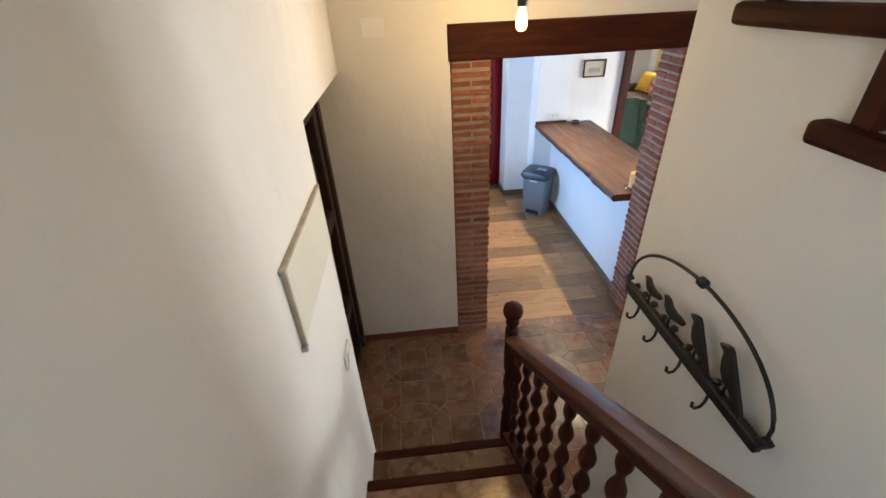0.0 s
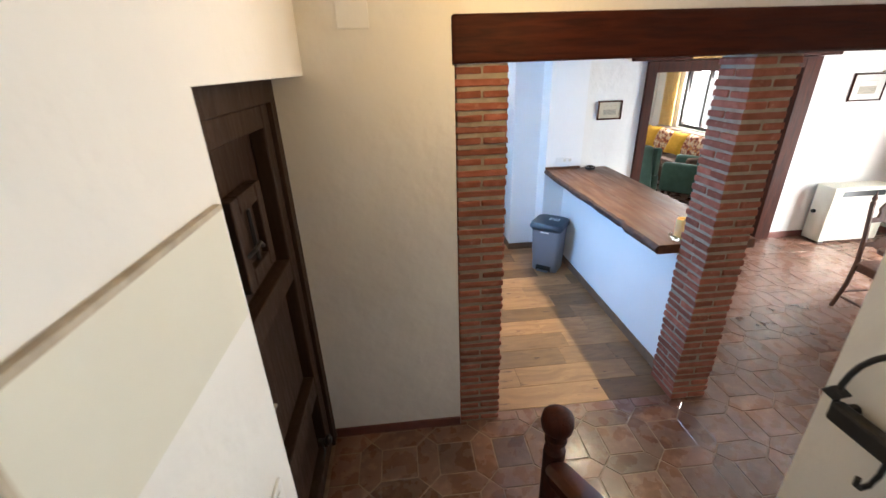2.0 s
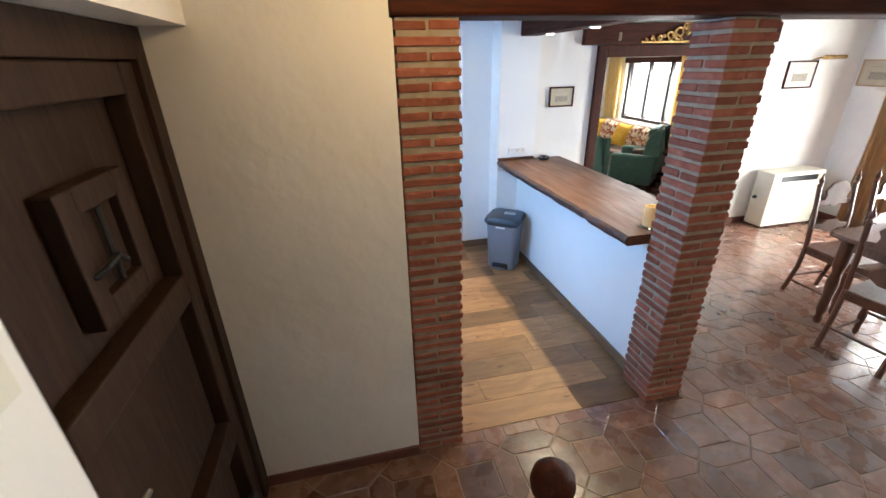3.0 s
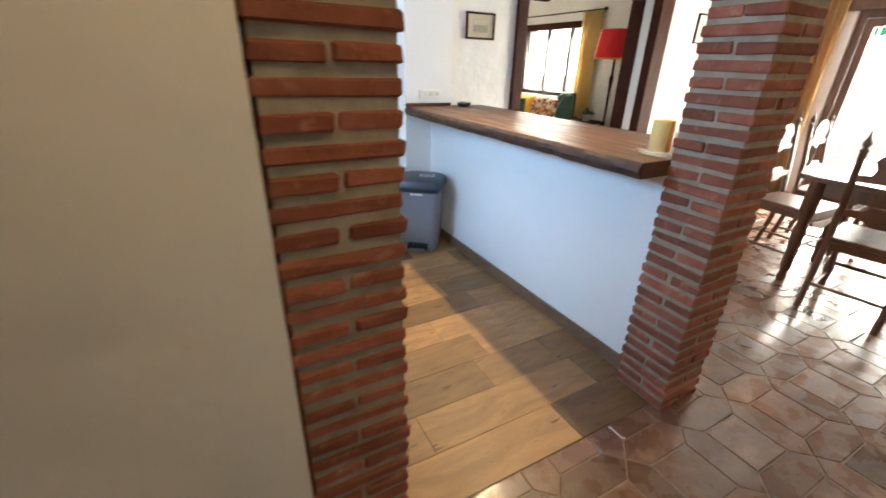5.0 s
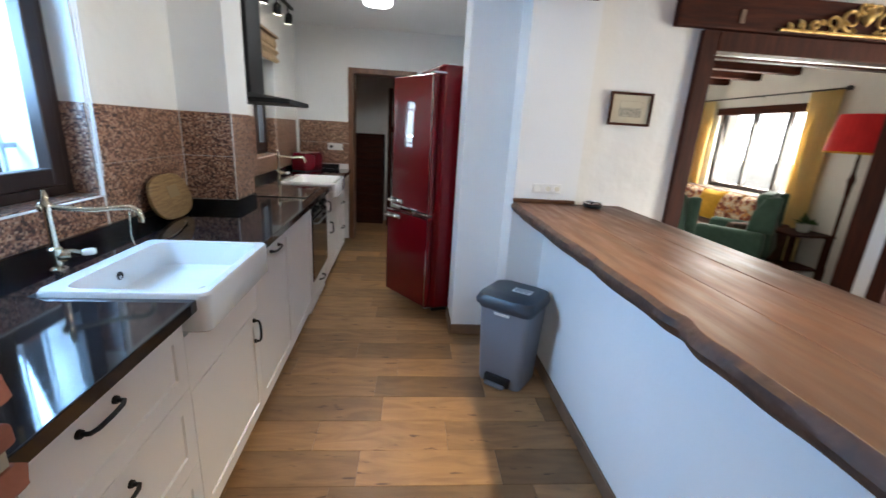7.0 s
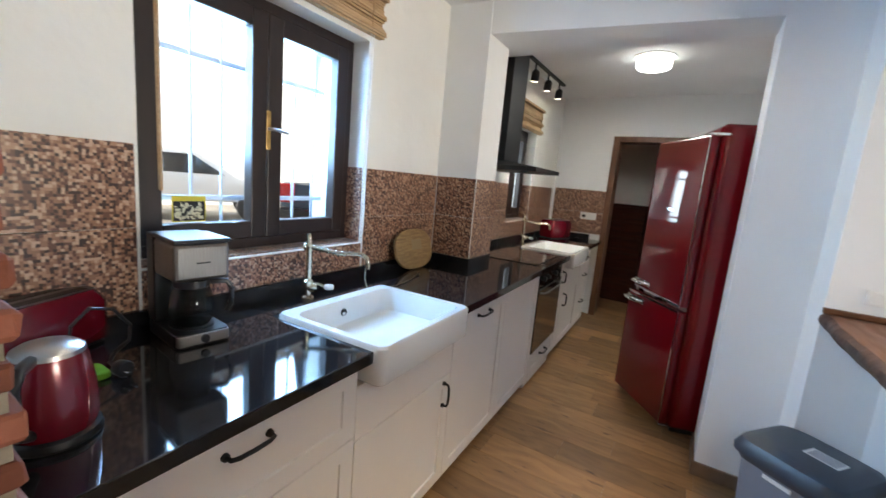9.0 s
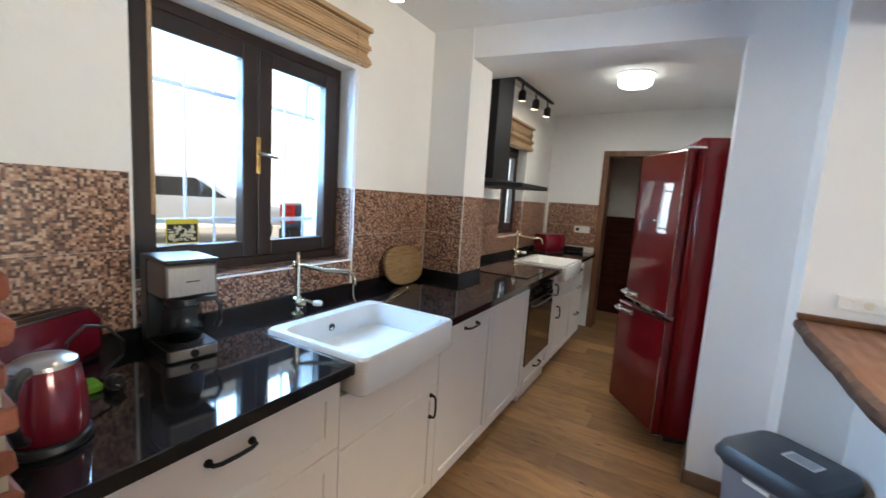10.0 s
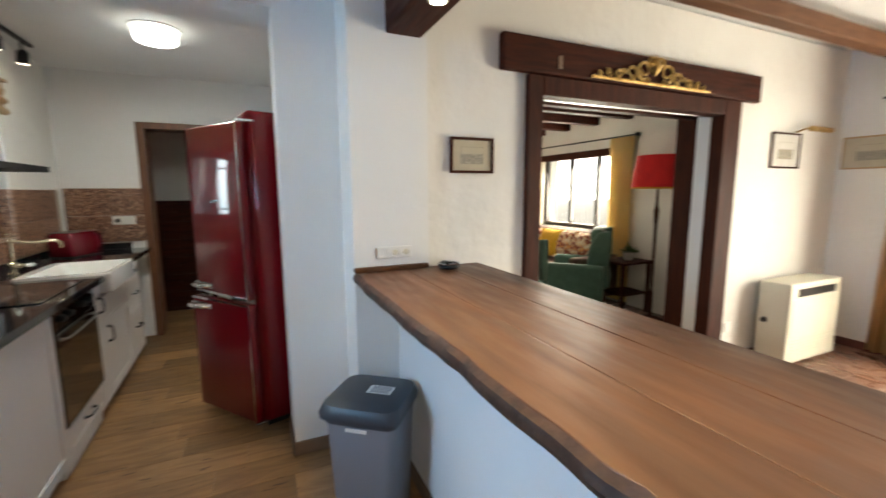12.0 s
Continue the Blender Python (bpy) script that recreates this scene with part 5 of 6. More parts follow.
def picture(m, w, h, frame_mat, paper, label):
    """A framed print in the x-z plane, facing -y, its centre at the origin."""
    p = thing("framed_print", label, "picture", m, "framed prints")
    f = 0.014
    part("frame", boxes([(-w / 2, w / 2, -0.018, 0, -h / 2, -h / 2 + f), (-w / 2, w / 2, -0.018, 0, h / 2 - f, h / 2), (-w / 2, -w / 2 + f, -0.018, 0, -h / 2 + f, h / 2 - f), (w / 2 - f, w / 2, -0.018, 0, -h / 2 + f, h / 2 - f)], 0.002), frame_mat, p)
    mat_board = part("mount", box(-w / 2 + f, w / 2 - f, -0.008, -0.002, -h / 2 + f, h / 2 - f), paper, p, "pale mount")
    part("engraving", box(-w * 0.26, w * 0.26, -0.0095, -0.0083, -h * 0.24, h * 0.24), INK, mat_board, "faded landscape engraving")
    part("engraving_sky", box(-w * 0.25, w * 0.25, -0.0105, -0.0097, h * 0.04, h * 0.23), paper, mat_board)
    return p


picture(Matrix.Translation((2.341, 4.998, 1.608)), 0.262, 0.188, DARK_WOOD, PAPER, "small framed engraving in a thin dark frame")
picture(Matrix.Translation((5.25, 4.998, 1.732)), 0.40, 0.285, DARK_WOOD, PALE_PAPER, "framed pale print above the heater")
picture(Matrix.Translation((6.098, 4.76, 1.73)) @ pose(0, 0, 0, 0, 0, -90), 0.42, 0.28, BAMBOO, PAPER, "framed engraving in a light wooden frame")
pl = thing("picture_light", "brass picture light on the white wall", "wall lamp")
part("arm", tube([(5.38, 4.999, 1.885), (5.38, 4.93, 1.905), (5.45, 4.90, 1.905)], 0.007, 8), GOLD, pl, smooth=True)
part("shade", tube([(5.40, 4.90, 1.905), (5.70, 4.90, 1.905)], 0.022, 12), GOLD, pl, "brass tube shade", True)
os2 = thing("wall_socket", "white socket plate low on the wall", "socket")
part("plate", box(4.66, 4.74, 4.988, 4.9995, 0.27, 0.35, 0.003), WHITE_PLASTIC, os2)

ht = thing("gas_heater", "cream metal room heater with grille on the floor", "heater")
part("case", box(5.10, 5.92, 4.73, 4.96, 0.02, 0.68, 0.012), CREAM_METAL, ht)
part("top_slot", box(5.22, 5.80, 4.724, 4.7298, 0.57, 0.635, 0.002), BLACK_PLASTIC, ht, "black outlet slot")
for k in range(7):
    part("slat", box(5.18, 5.84, 4.722, 4.7298, 0.055 + 0.026 * k, 0.068 + 0.026 * k, 0.001), CREAM_METAL, ht)
part("front_panel", box(5.14, 5.88, 4.725, 4.7298, 0.25, 0.555, 0.002), CREAM_METAL, ht)
part("valve", lathe([(0.02, 0), (0.025, 0.03), (0.015, 0.05)], 12, pose(5.075, 4.90, 0.36, 0, 90, 0)), BLACK_PLASTIC, ht, smooth=True)
part("foot", boxes([(5.14, 5.20, 4.75, 4.94, 0, 0.0195), (5.82, 5.88, 4.75, 4.94, 0, 0.0195)]), BLACK_PLASTIC, ht)
ht.matrix_basis = Matrix.Translation((0.328, 0, 0)) @ Matrix.Diagonal((0.92, 1, 1, 1))

# table and chairs
CHAIR_WOOD = material("chair_wood", (0.13, 0.05, 0.026), 0.3, second=(0.075, 0.028, 0.016), scale=8, stretch=(5, 5, 0.7), dist=0.6, rough2=0.42, coat=0.15)
tb = thing("dining_table", "dark polished wooden dining table with turned legs", "table", Matrix.Translation((4.30, 2.62, 0)))
part("tabletop", prism(rounded(-0.72, 0.72, -0.50, 0.50, 0.06, 4), 0.725, 0.757, 0.006), CHAIR_WOOD, tb)
part("apron", boxes([(-0.62, 0.62, -0.42, -0.395, 0.63, 0.7245), (-0.62, 0.62, 0.395, 0.42, 0.63, 0.7245), (-0.62, -0.595, -0.395, 0.395, 0.63, 0.7245), (0.595, 0.62, -0.395, 0.395, 0.63, 0.7245)]), CHAIR_WOOD, tb)
for x in (-0.61, 0.61):
    for y in (-0.40, 0.40):
        part("leg", lathe([(0.020, 0), (0.030, 0.03), (0.022, 0.07), (0.034, 0.12), (0.030, 0.24), (0.042, 0.36), (0.030, 0.44), (0.044, 0.50), (0.044, 0.7245)], 14, Matrix.Translation((x, y, 0))), CHAIR_WOOD, tb, smooth=True)


def chair(m):
    """A high-backed carved chair that faces +y, with its back posts at y = 0."""
    c = thing("dining_chair", "carved dark wooden dining chair with a tall turned back", "chair", m, "chairs round the dining table")
    part("seat", prism([(-0.19, -0.02), (0.19, -0.02), (0.215, 0.40), (-0.215, 0.40)], 0.435, 0.465, 0.008), CHAIR_WOOD, c)
    part("seat_rail", prism([(-0.17, 0.0), (0.17, 0.0), (0.195, 0.38), (-0.195, 0.38)], 0.385, 0.4345), CHAIR_WOOD, c)
    for x in (-0.18, 0.18):
        part("back_post", tube([(x, -0.06, 0.0), (x, -0.01, 0.25), (x, 0.0, 0.46), (x, -0.02, 0.70), (x, -0.06, 0.96)], 0.018, 8), CHAIR_WOOD, c, smooth=True)
        part("finial", lathe([(0.012, 0), (0.022, 0.012), (0.010, 0.028), (0.020, 0.045), (0.018, 0.06), (0.008, 0.08), (0.003, 0.115)], 12, Matrix.Translation((x, -0.06, 0.955))), CHAIR_WOOD, c, smooth=True)
        part("front_leg", lathe([(0.012, 0), (0.020, 0.03), (0.016, 0.06), (0.026, 0.16), (0.016, 0.26), (0.024, 0.30), (0.024, 0.3845)], 12, Matrix.Translation((x, 0.36, 0))), CHAIR_WOOD, c, smooth=True)
        part("side_stretcher", tube([(x, -0.04, 0.12), (x, 0.36, 0.12)], 0.010, 8), CHAIR_WOOD, c)
    part("stretcher", tube([(-0.18, 0.36, 0.20), (0.18, 0.36, 0.20)], 0.012, 8), CHAIR_WOOD, c)
    part("stretcher", tube([(-0.18, -0.03, 0.16), (0.18, -0.03, 0.16)], 0.010, 8), CHAIR_WOOD, c)
    crest = [(-0.165, 0.84), (-0.11, 0.845), (-0.10, 0.88), (-0.12, 0.92), (-0.07, 0.985), (0.0, 1.0), (0.07, 0.985), (0.12, 0.92), (0.10, 0.88), (0.11, 0.845), (0.165, 0.84), (0.165, 0.80), (0.05, 0.805), (0.0, 0.775), (-0.05, 0.805), (-0.165, 0.80)]
    up2 = Matrix(((1, 0, 0, 0), (0, 0, -1, 0), (0, 1, 0, 0), (0, 0, 0, 1)))
    part("crest_rail", moved(prism(crest, -0.010, 0.010, 0.003, 1), Matrix.Translation((0, -0.045, 0)) @ up2), CHAIR_WOOD, c, "carved crest rail")
    mid = [(-0.165, 0.64), (-0.09, 0.645), (-0.06, 0.675), (0.06, 0.675), (0.09, 0.645), (0.165, 0.64), (0.165, 0.605), (0.08, 0.595), (0.03, 0.565), (-0.03, 0.565), (-0.08, 0.595), (-0.165, 0.605)]
    part("middle_rail", moved(prism(mid, -0.009, 0.009, 0.003, 1), Matrix.Translation((0, -0.012, 0)) @ up2), CHAIR_WOOD, c, "carved middle rail")
    low = [(-0.165, 0.385), (0.165, 0.385), (0.165, 0.35), (0.07, 0.34), (0.0, 0.31), (-0.07, 0.34), (-0.165, 0.35)]
    part("front_apron", moved(prism(low, -0.009, 0.009, 0.002, 1), Matrix.Translation((0, 0.385, 0)) @ up2), CHAIR_WOOD, c)
    return c


first = chair(Matrix.Translation((3.47, 2.615, 0)) @ pose(0, 0, 0, 0, 0, -84))
copy_thing(first, Matrix.Translation((4.10, 3.43, 0)) @ pose(0, 0, 0, 0, 0, 178))
copy_thing(first, Matrix.Translation((4.68, 3.43, 0)) @ pose(0, 0, 0, 0, 0, 183))
copy_thing(first, Matrix.Translation((4.30, 1.82, 0)) @ pose(0, 0, 0, 0, 0, 3))

# glazed door of the dining room
WOOD2 = material("door_wood_brown", (0.16, 0.075, 0.04), 0.4, second=(0.10, 0.045, 0.025), scale=6, stretch=(6, 6, 0.8), bump=0.001, bump_scale=40)
fd = setting("door_terrace", boxes([(6.12, 6.18, 2.352, 2.42, 0, 1.898), (6.12, 6.18, 3.98, 4.048, 0, 1.898), (6.12, 6.18, 2.42, 3.98, 1.83, 1.898)], 0.004), WOOD2, "brown wooden glazed terrace door")
for a, b in ((2.424, 3.198), (3.202, 3.976)):
    lf = part("leaf", boxes([(6.13, 6.172, a, a + 0.075, 0.01, 1.826), (6.13, 6.172, b - 0.075, b, 0.01, 1.826), (6.13, 6.172, a + 0.075, b - 0.075, 0.01, 0.16), (6.13, 6.172, a + 0.075, b - 0.075, 1.75, 1.826)], 0.004), WOOD2, fd)
    g = part("pane", boxes([(6.148, 6.153, a + 0.075, b - 0.075, 0.16, 1.75)]), GLASS, lf)
    g.visible_shadow = False
    part("door_handle", tube([(6.13, (3.16 if a < 3 else 3.24), 1.0), (6.09, (3.16 if a < 3 else 3.24), 1.0), (6.085, (3.08 if a < 3 else 3.32), 0.995)], 0.008, 8), STEEL, lf, "steel lever", True)
setting("door_lintel_terrace", box(6.055, 6.0995, 2.25, 4.15, 1.895, 2.0, 0.008), WOOD2, "brown timber lintel over the terrace door")
gb = thing("door_bars", "thin pale iron bars outside the terrace door", "door bars")
for k in range(11):
    y = 2.42 + 1.56 * (k + 0.5) / 11
    part("bar", tube([(6.30, y, -0.005), (6.30, y, 1.899)], 0.007, 6), WHITE_BAR, gb)
for z in (0.12, 1.66):
    part("rail", box(6.293, 6.307, 2.352, 4.048, z - 0.010, z + 0.010), WHITE_BAR, gb)
cr1 = thing("curtain_rod", "dark curtain rod above the terrace door", "curtain rod")
part("rod", tube([(6.03, 2.0, 2.16), (6.03, 4.72, 2.16)], 0.010, 8), IRON, cr1)
for y in (2.05, 4.66):
    part("bracket", tube([(6.03, y, 2.16), (6.099, y, 2.16)], 0.008, 6), IRON, cr1)


def curtain(m, width, z0, z1, mat, label, folds=7, depth=0.035):
    c = thing("curtain", label, "curtain", m)
    b = bmesh.new()
    n = folds * 8
    cols = []
    for i in range(n + 1):
        f = i / n
        x = (f - 0.5) * width
        cols.append([(b.verts.new((x * (0.82 + 0.18 * abs(z - 0.55)), depth * math.sin(f * folds * 2 * math.pi + 0.4 * z) * (0.6 + 0.4 * (1 - z)) + s, z0 + (z1 - z0) * z)) if True else None) for s in (0,) for z in (0.0, 0.25, 0.5, 0.75, 1.0)])
    for a, c2 in zip(cols, cols[1:]):
        for k in range(4):
            b.faces.new((a[k], c2[k], c2[k + 1], a[k + 1]))
    ob = part("cloth", b, mat, c, smooth=True)
    md = ob.modifiers.new("thick", "SOLIDIFY")
    md.thickness = 0.003
    return c


TAN = material("tan_cloth", (0.52, 0.35, 0.17), 0.9, second=(0.46, 0.30, 0.14), scale=12, bump=0.001, bump_scale=200)
YELLOW = material("yellow_cloth", (0.84, 0.71, 0.40), 0.9, second=(0.78, 0.64, 0.34), scale=12, bump=0.001, bump_scale=200)
for cmat in (TAN, YELLOW):
    ct = cmat.node_tree
    thin, blend = ct.nodes.new("ShaderNodeBsdfTranslucent"), ct.nodes.new("ShaderNodeMixShader")
    thin.inputs["Color"].default_value = (0.90, 0.74, 0.38, 1) if cmat is YELLOW else (0.85, 0.64, 0.42, 1)
    blend.inputs[0].default_value = 0.55
    ct.links.new(ct.nodes["Principled BSDF"].outputs[0], blend.inputs[1])
    ct.links.new(thin.outputs[0], blend.inputs[2])
    ct.links.new(blend.outputs[0], ct.nodes["Material Output"].inputs[0])
curtain(Matrix.Translation((6.03, 4.36, 0)) @ pose(0, 0, 0, 0, 0, 90), 0.56, 0.03, 2.15, TAN, "gathered tan curtain beside the terrace door")
curtain(Matrix.Translation((6.03, 2.22, 0)) @ pose(0, 0, 0, 0, 0, 90), 0.42, 0.03, 2.15, TAN, "gathered tan curtain beside the terrace door")

# ---- living room things ----
GREEN = material("green_velvet", (0.052, 0.108, 0.080), 0.85, second=(0.040, 0.086, 0.064), scale=14, bump=0.001, bump_scale=220)
GREEN.node_tree.nodes["Principled BSDF"].inputs["Sheen Weight"].default_value = 0.15


def armchair(m):
    """A wing chair that faces +y, on the floor at the origin."""
    a = thing("armchair", "dark green upholstered wing armchair with wooden feet", "armchair", m, "green armchairs")
    part("seat_base", box(-0.31, 0.31, -0.26, 0.36, 0.16, 0.36, 0.03, 3), GREEN, a, smooth=True)
    part("seat_cushion", box(-0.25, 0.25, -0.20, 0.38, 0.362, 0.48, 0.045, 3), GREEN, a, smooth=True)
    part("backrest", moved(box(-0.29, 0.29, -0.07, 0.07, 0.0, 0.66, 0.05, 3), Matrix.Translation((0, -0.27, 0.345)) @ pose(0, 0, 0, -9, 0, 0)), GREEN, a, smooth=True)
    for s in (-1, 1):
        part("armrest", box(s * 0.35 - 0.065, s * 0.35 + 0.065, -0.27, 0.36, 0.17, 0.62, 0.05, 3), GREEN, a, smooth=True)
        part("wing", moved(prism([(-0.05, 0.0), (0.18, 0.0), (0.16, 0.20), (0.08, 0.36), (-0.05, 0.38)], -0.035, 0.035, 0.025), Matrix.Translation((s * 0.32, -0.27, 0.61)) @ Matrix(((0, 0, 1, 0), (1, 0, 0, 0), (0, 1, 0, 0), (0, 0, 0, 1)))), GREEN, a, smooth=True)
        for y in (-0.24, 0.31):
            part("foot", lathe([(0.014, 0), (0.024, 0.05), (0.030, 0.1595)], 10, Matrix.Translation((s * 0.28, y, 0))), DARK_WOOD_Z, a, smooth=True)
    return a


ac = armchair(Matrix.Translation((4.68, 6.66, 0)) @ pose(0, 0, 0, 0, 0, 42))
copy_thing(ac, Matrix.Translation((3.28, 6.25, 0)))
SOFA_AT = Matrix.Translation((5.02, 7.80, 0)) @ pose(0, 0, 0, 0, 0, -90)
SOFA = material("brown_weave", (0.10, 0.055, 0.035), 0.85, second=(0.07, 0.035, 0.022), scale=18, bump=0.001, bump_scale=200)
sf = thing("sofa", "brown sofa below the window with loose cushions", "sofa", SOFA_AT)
part("base", box(-0.95, 0.95, -0.38, 0.36, 0.10, 0.36, 0.03, 3), SOFA, sf, smooth=True)
for x in (-0.46, 0.46):
    part("seat_cushion", box(x - 0.44, x + 0.44, -0.40, 0.20, 0.362, 0.50, 0.04, 3), SOFA, sf, smooth=True)
    part("back_cushion", box(x - 0.44, x + 0.44, 0.14, 0.36, 0.46, 0.88, 0.06, 3), SOFA, sf, smooth=True)
for s in (-1, 1):
    part("armrest", box(s * 1.02 - 0.07, s * 1.02 + 0.07, -0.38, 0.36, 0.10, 0.62, 0.045, 3), SOFA, sf, smooth=True)
part("feet", boxes([(x, x + 0.06, y, y + 0.06, 0, 0.0995) for x in (-0.9, 0.84) for y in (-0.34, 0.28)]), DARK_WOOD_Z, sf)
MUSTARD = material("mustard_cloth", (0.62, 0.34, 0.03), 0.9, second=(0.52, 0.28, 0.02), scale=20, bump=0.001, bump_scale=220)
FLORAL = material("patterned_cloth", (0.20, 0.045, 0.03), 0.9, second=(0.60, 0.48, 0.34), scale=16, range=(0.47, 0.53), third=(0.55, 0.22, 0.06), scale3=30, range3=(0.55, 0.6))
for x, y, z, tilt, turn, cmat, word in ((-0.72, 0.02, 0.70, -24, 12, MUSTARD, "mustard yellow"), (-0.42, 0.05, 0.70, -20, -8, FLORAL, "red and cream patterned"), (-0.14, 0.0, 0.70, -25, 10, FLORAL, "red and cream patterned"), (0.16, -0.03, 0.70, -25, 8, MUSTARD, "mustard yellow"), (0.45, 0.02, 0.70, -20, -6, FLORAL, "red and cream patterned"), (0.74, 0.0, 0.70, -22, -10, FLORAL, "red and cream patterned")):
    q = thing("cushion", word + " square cushion leaning on the sofa back", "cushion", SOFA_AT @ Matrix.Translation((x, y, z)) @ pose(0, 0, 0, tilt, 0, turn), "sofa cushions")
    b = bmesh.new()
    k = 8
    grid = {}
    for s in (-1, 1):
        for i in range(k + 1):
            for j in range(k + 1):
                u, v = i / k * 2 - 1, j / k * 2 - 1
                t = 0.075 * ((1 - u * u) * (1 - v * v)) ** 0.45
                grid[s, i, j] = b.verts.new((u * 0.20 * (1 - 0.06 * (1 - v * v)), s * (t + 0.001), v * 0.20 * (1 - 0.06 * (1 - u * u))))
        for i in range(k):
            for j in range(k):
                b.faces.new((grid[s, i, j], grid[s, i + 1, j], grid[s, i + 1, j + 1], grid[s, i, j + 1]))
    bmesh.ops.remove_doubles(b, verts=b.verts, dist=0.004)
    part("cover", b, cmat, q, smooth=True)
st2 = thing("side_table", "small dark wooden side table beside the armchair", "side table", Matrix.Translation((5.16, 6.46, 0)))
part("tabletop", box(-0.24, 0.24, -0.2, 0.2, 0.585, 0.61, 0.005), DARK_WOOD, st2)
part("shelf", box(-0.20, 0.20, -0.16, 0.16, 0.22, 0.24, 0.004), DARK_WOOD, st2)
for x in (-0.20, 0.20):
    for y in (-0.16, 0.16):
        part("leg", box(x - 0.018, x + 0.018, y - 0.018, y + 0.018, 0, 0.5845, 0.003), DARK_WOOD_Z, st2)
pt = thing("potted_plant", "small leafy green plant in a white pot", "plant", Matrix.Translation((5.20, 6.45, 0.61)))
part("pot", lathe([(0.045, 0), (0.06, 0.02), (0.068, 0.09), (0.062, 0.09), (0.055, 0.075)], 18), CERAMIC, pt, "white pot", True)
LEAF = material("leaf_green", (0.06, 0.14, 0.03), 0.5, second=(0.04, 0.09, 0.02), scale=20)
lb = bmesh.new()
rng = random.Random(9)
for i in range(46):
    a, el, ln = rng.random() * 6.283, 0.25 + rng.random() * 1.1, 0.07 + rng.random() * 0.07
    d = Vector((math.cos(a) * math.cos(el), math.sin(a) * math.cos(el), math.sin(el)))
    s = d.cross(Vector((0, 0, 1))).normalized() * 0.012
    p0 = Vector((0, 0, 0.08)) + d * 0.02
    v = [lb.verts.new(p) for p in (p0, p0 + d * ln * 0.5 + s, p0 + d * ln - Vector((0, 0, 0.02)), p0 + d * ln * 0.5 - s)]
    lb.faces.new(v)
part("foliage", lb, LEAF, pt)
fl1 = thing("floor_lamp", "tall wooden floor lamp with a bright red shade", "floor lamp", Matrix.Translation((5.13, 6.06, 0.0)) @ Matrix.Diagonal((1.0, 1.0, 1.03, 1)))
part("base", lathe([(0.14, 0), (0.14, 0.015), (0.10, 0.03), (0.03, 0.05)], 20), DARK_WOOD, fl1, smooth=True)
part("pole", lathe([(0.018, 0.05), (0.022, 0.3), (0.014, 0.34), (0.016, 1.0), (0.024, 1.12), (0.030, 1.16), (0.014, 1.22), (0.012, 1.42)], 14), DARK_WOOD_Z, fl1, smooth=True)
RED_SHADE = material("red_shade", (0.62, 0.012, 0.015), 0.8, second=(0.55, 0.01, 0.012), scale=10, bump=0.001, bump_scale=200)
part("shade", lathe([(0.262, 1.405), (0.265, 1.41), (0.218, 1.72), (0.214, 1.722)], 32), RED_SHADE, fl1, "red cloth shade")
part("trim", lathe([(0.264, 1.388), (0.267, 1.391), (0.267, 1.404)], 32), MUSTARD, fl1, "gold braid")
w3 = setting("window_3", boxes([(5.47, 5.53, 6.942, 7.00, 0.882, 1.928), (5.47, 5.53, 8.32, 8.378, 0.882, 1.928), (5.47, 5.53, 7.00, 8.32, 0.882, 0.94), (5.47, 5.53, 7.00, 8.32, 1.86, 1.928), (5.47, 5.53, 7.25, 7.30, 0.94, 1.86), (5.47, 5.53, 7.77, 7.82, 0.94, 1.86)], 0.004), WINDOW_WOOD, "dark brown three-light living room window")
for a, b in ((7.00, 7.25), (7.30, 7.77), (7.82, 8.32)):
    g = part("pane", boxes([(5.496, 5.501, a, b, 0.94, 1.86)]), GLASS, w3)
    g.visible_shadow = False
setting("window_lintel_living", box(5.40, 5.4195, 6.90, 8.42, 1.86, 1.95, 0.004), DARK_WOOD_Y, "dark timber window lintel")
curtain(Matrix.Translation((5.345, 6.76, 0)) @ pose(0, 0, 0, 0, 0, 90), 0.40, 0.05, 2.05, YELLOW, "yellow curtain hanging beside the living room window", 6)
curtain(Matrix.Translation((5.345, 8.62, 0)) @ pose(0, 0, 0, 0, 0, 90), 0.50, 0.05, 2.05, YELLOW, "yellow curtain hanging beside the living room window", 6)
cr2 = thing("curtain_rod", "dark metal curtain rod above the living room window", "curtain rod")
part("rod", tube([(5.345, 6.55, 2.06), (5.345, 8.92, 2.06)], 0.010, 8), IRON, cr2)
for y in (6.55, 8.92):
    part("finial", lathe([(0.010, -0.03), (0.024, -0.01), (0.024, 0.02), (0.008, 0.04)], 12, pose(5.345, y, 2.06, 90, 0, 0)), IRON, cr2, smooth=True)
for y in (6.60, 7.66, 8.87):
    part("bracket", tube([(5.345, y, 2.06), (5.419, y, 2.06)], 0.007, 6), IRON, cr2)
for k in range(7):
    y = 5.62 + 0.55 * k
    setting("beam_living", box(2.005, 5.415, y - 0.05, y + 0.05, 2.26, 2.419, 0.008), DARK_WOOD, "dark timber ceiling beam")

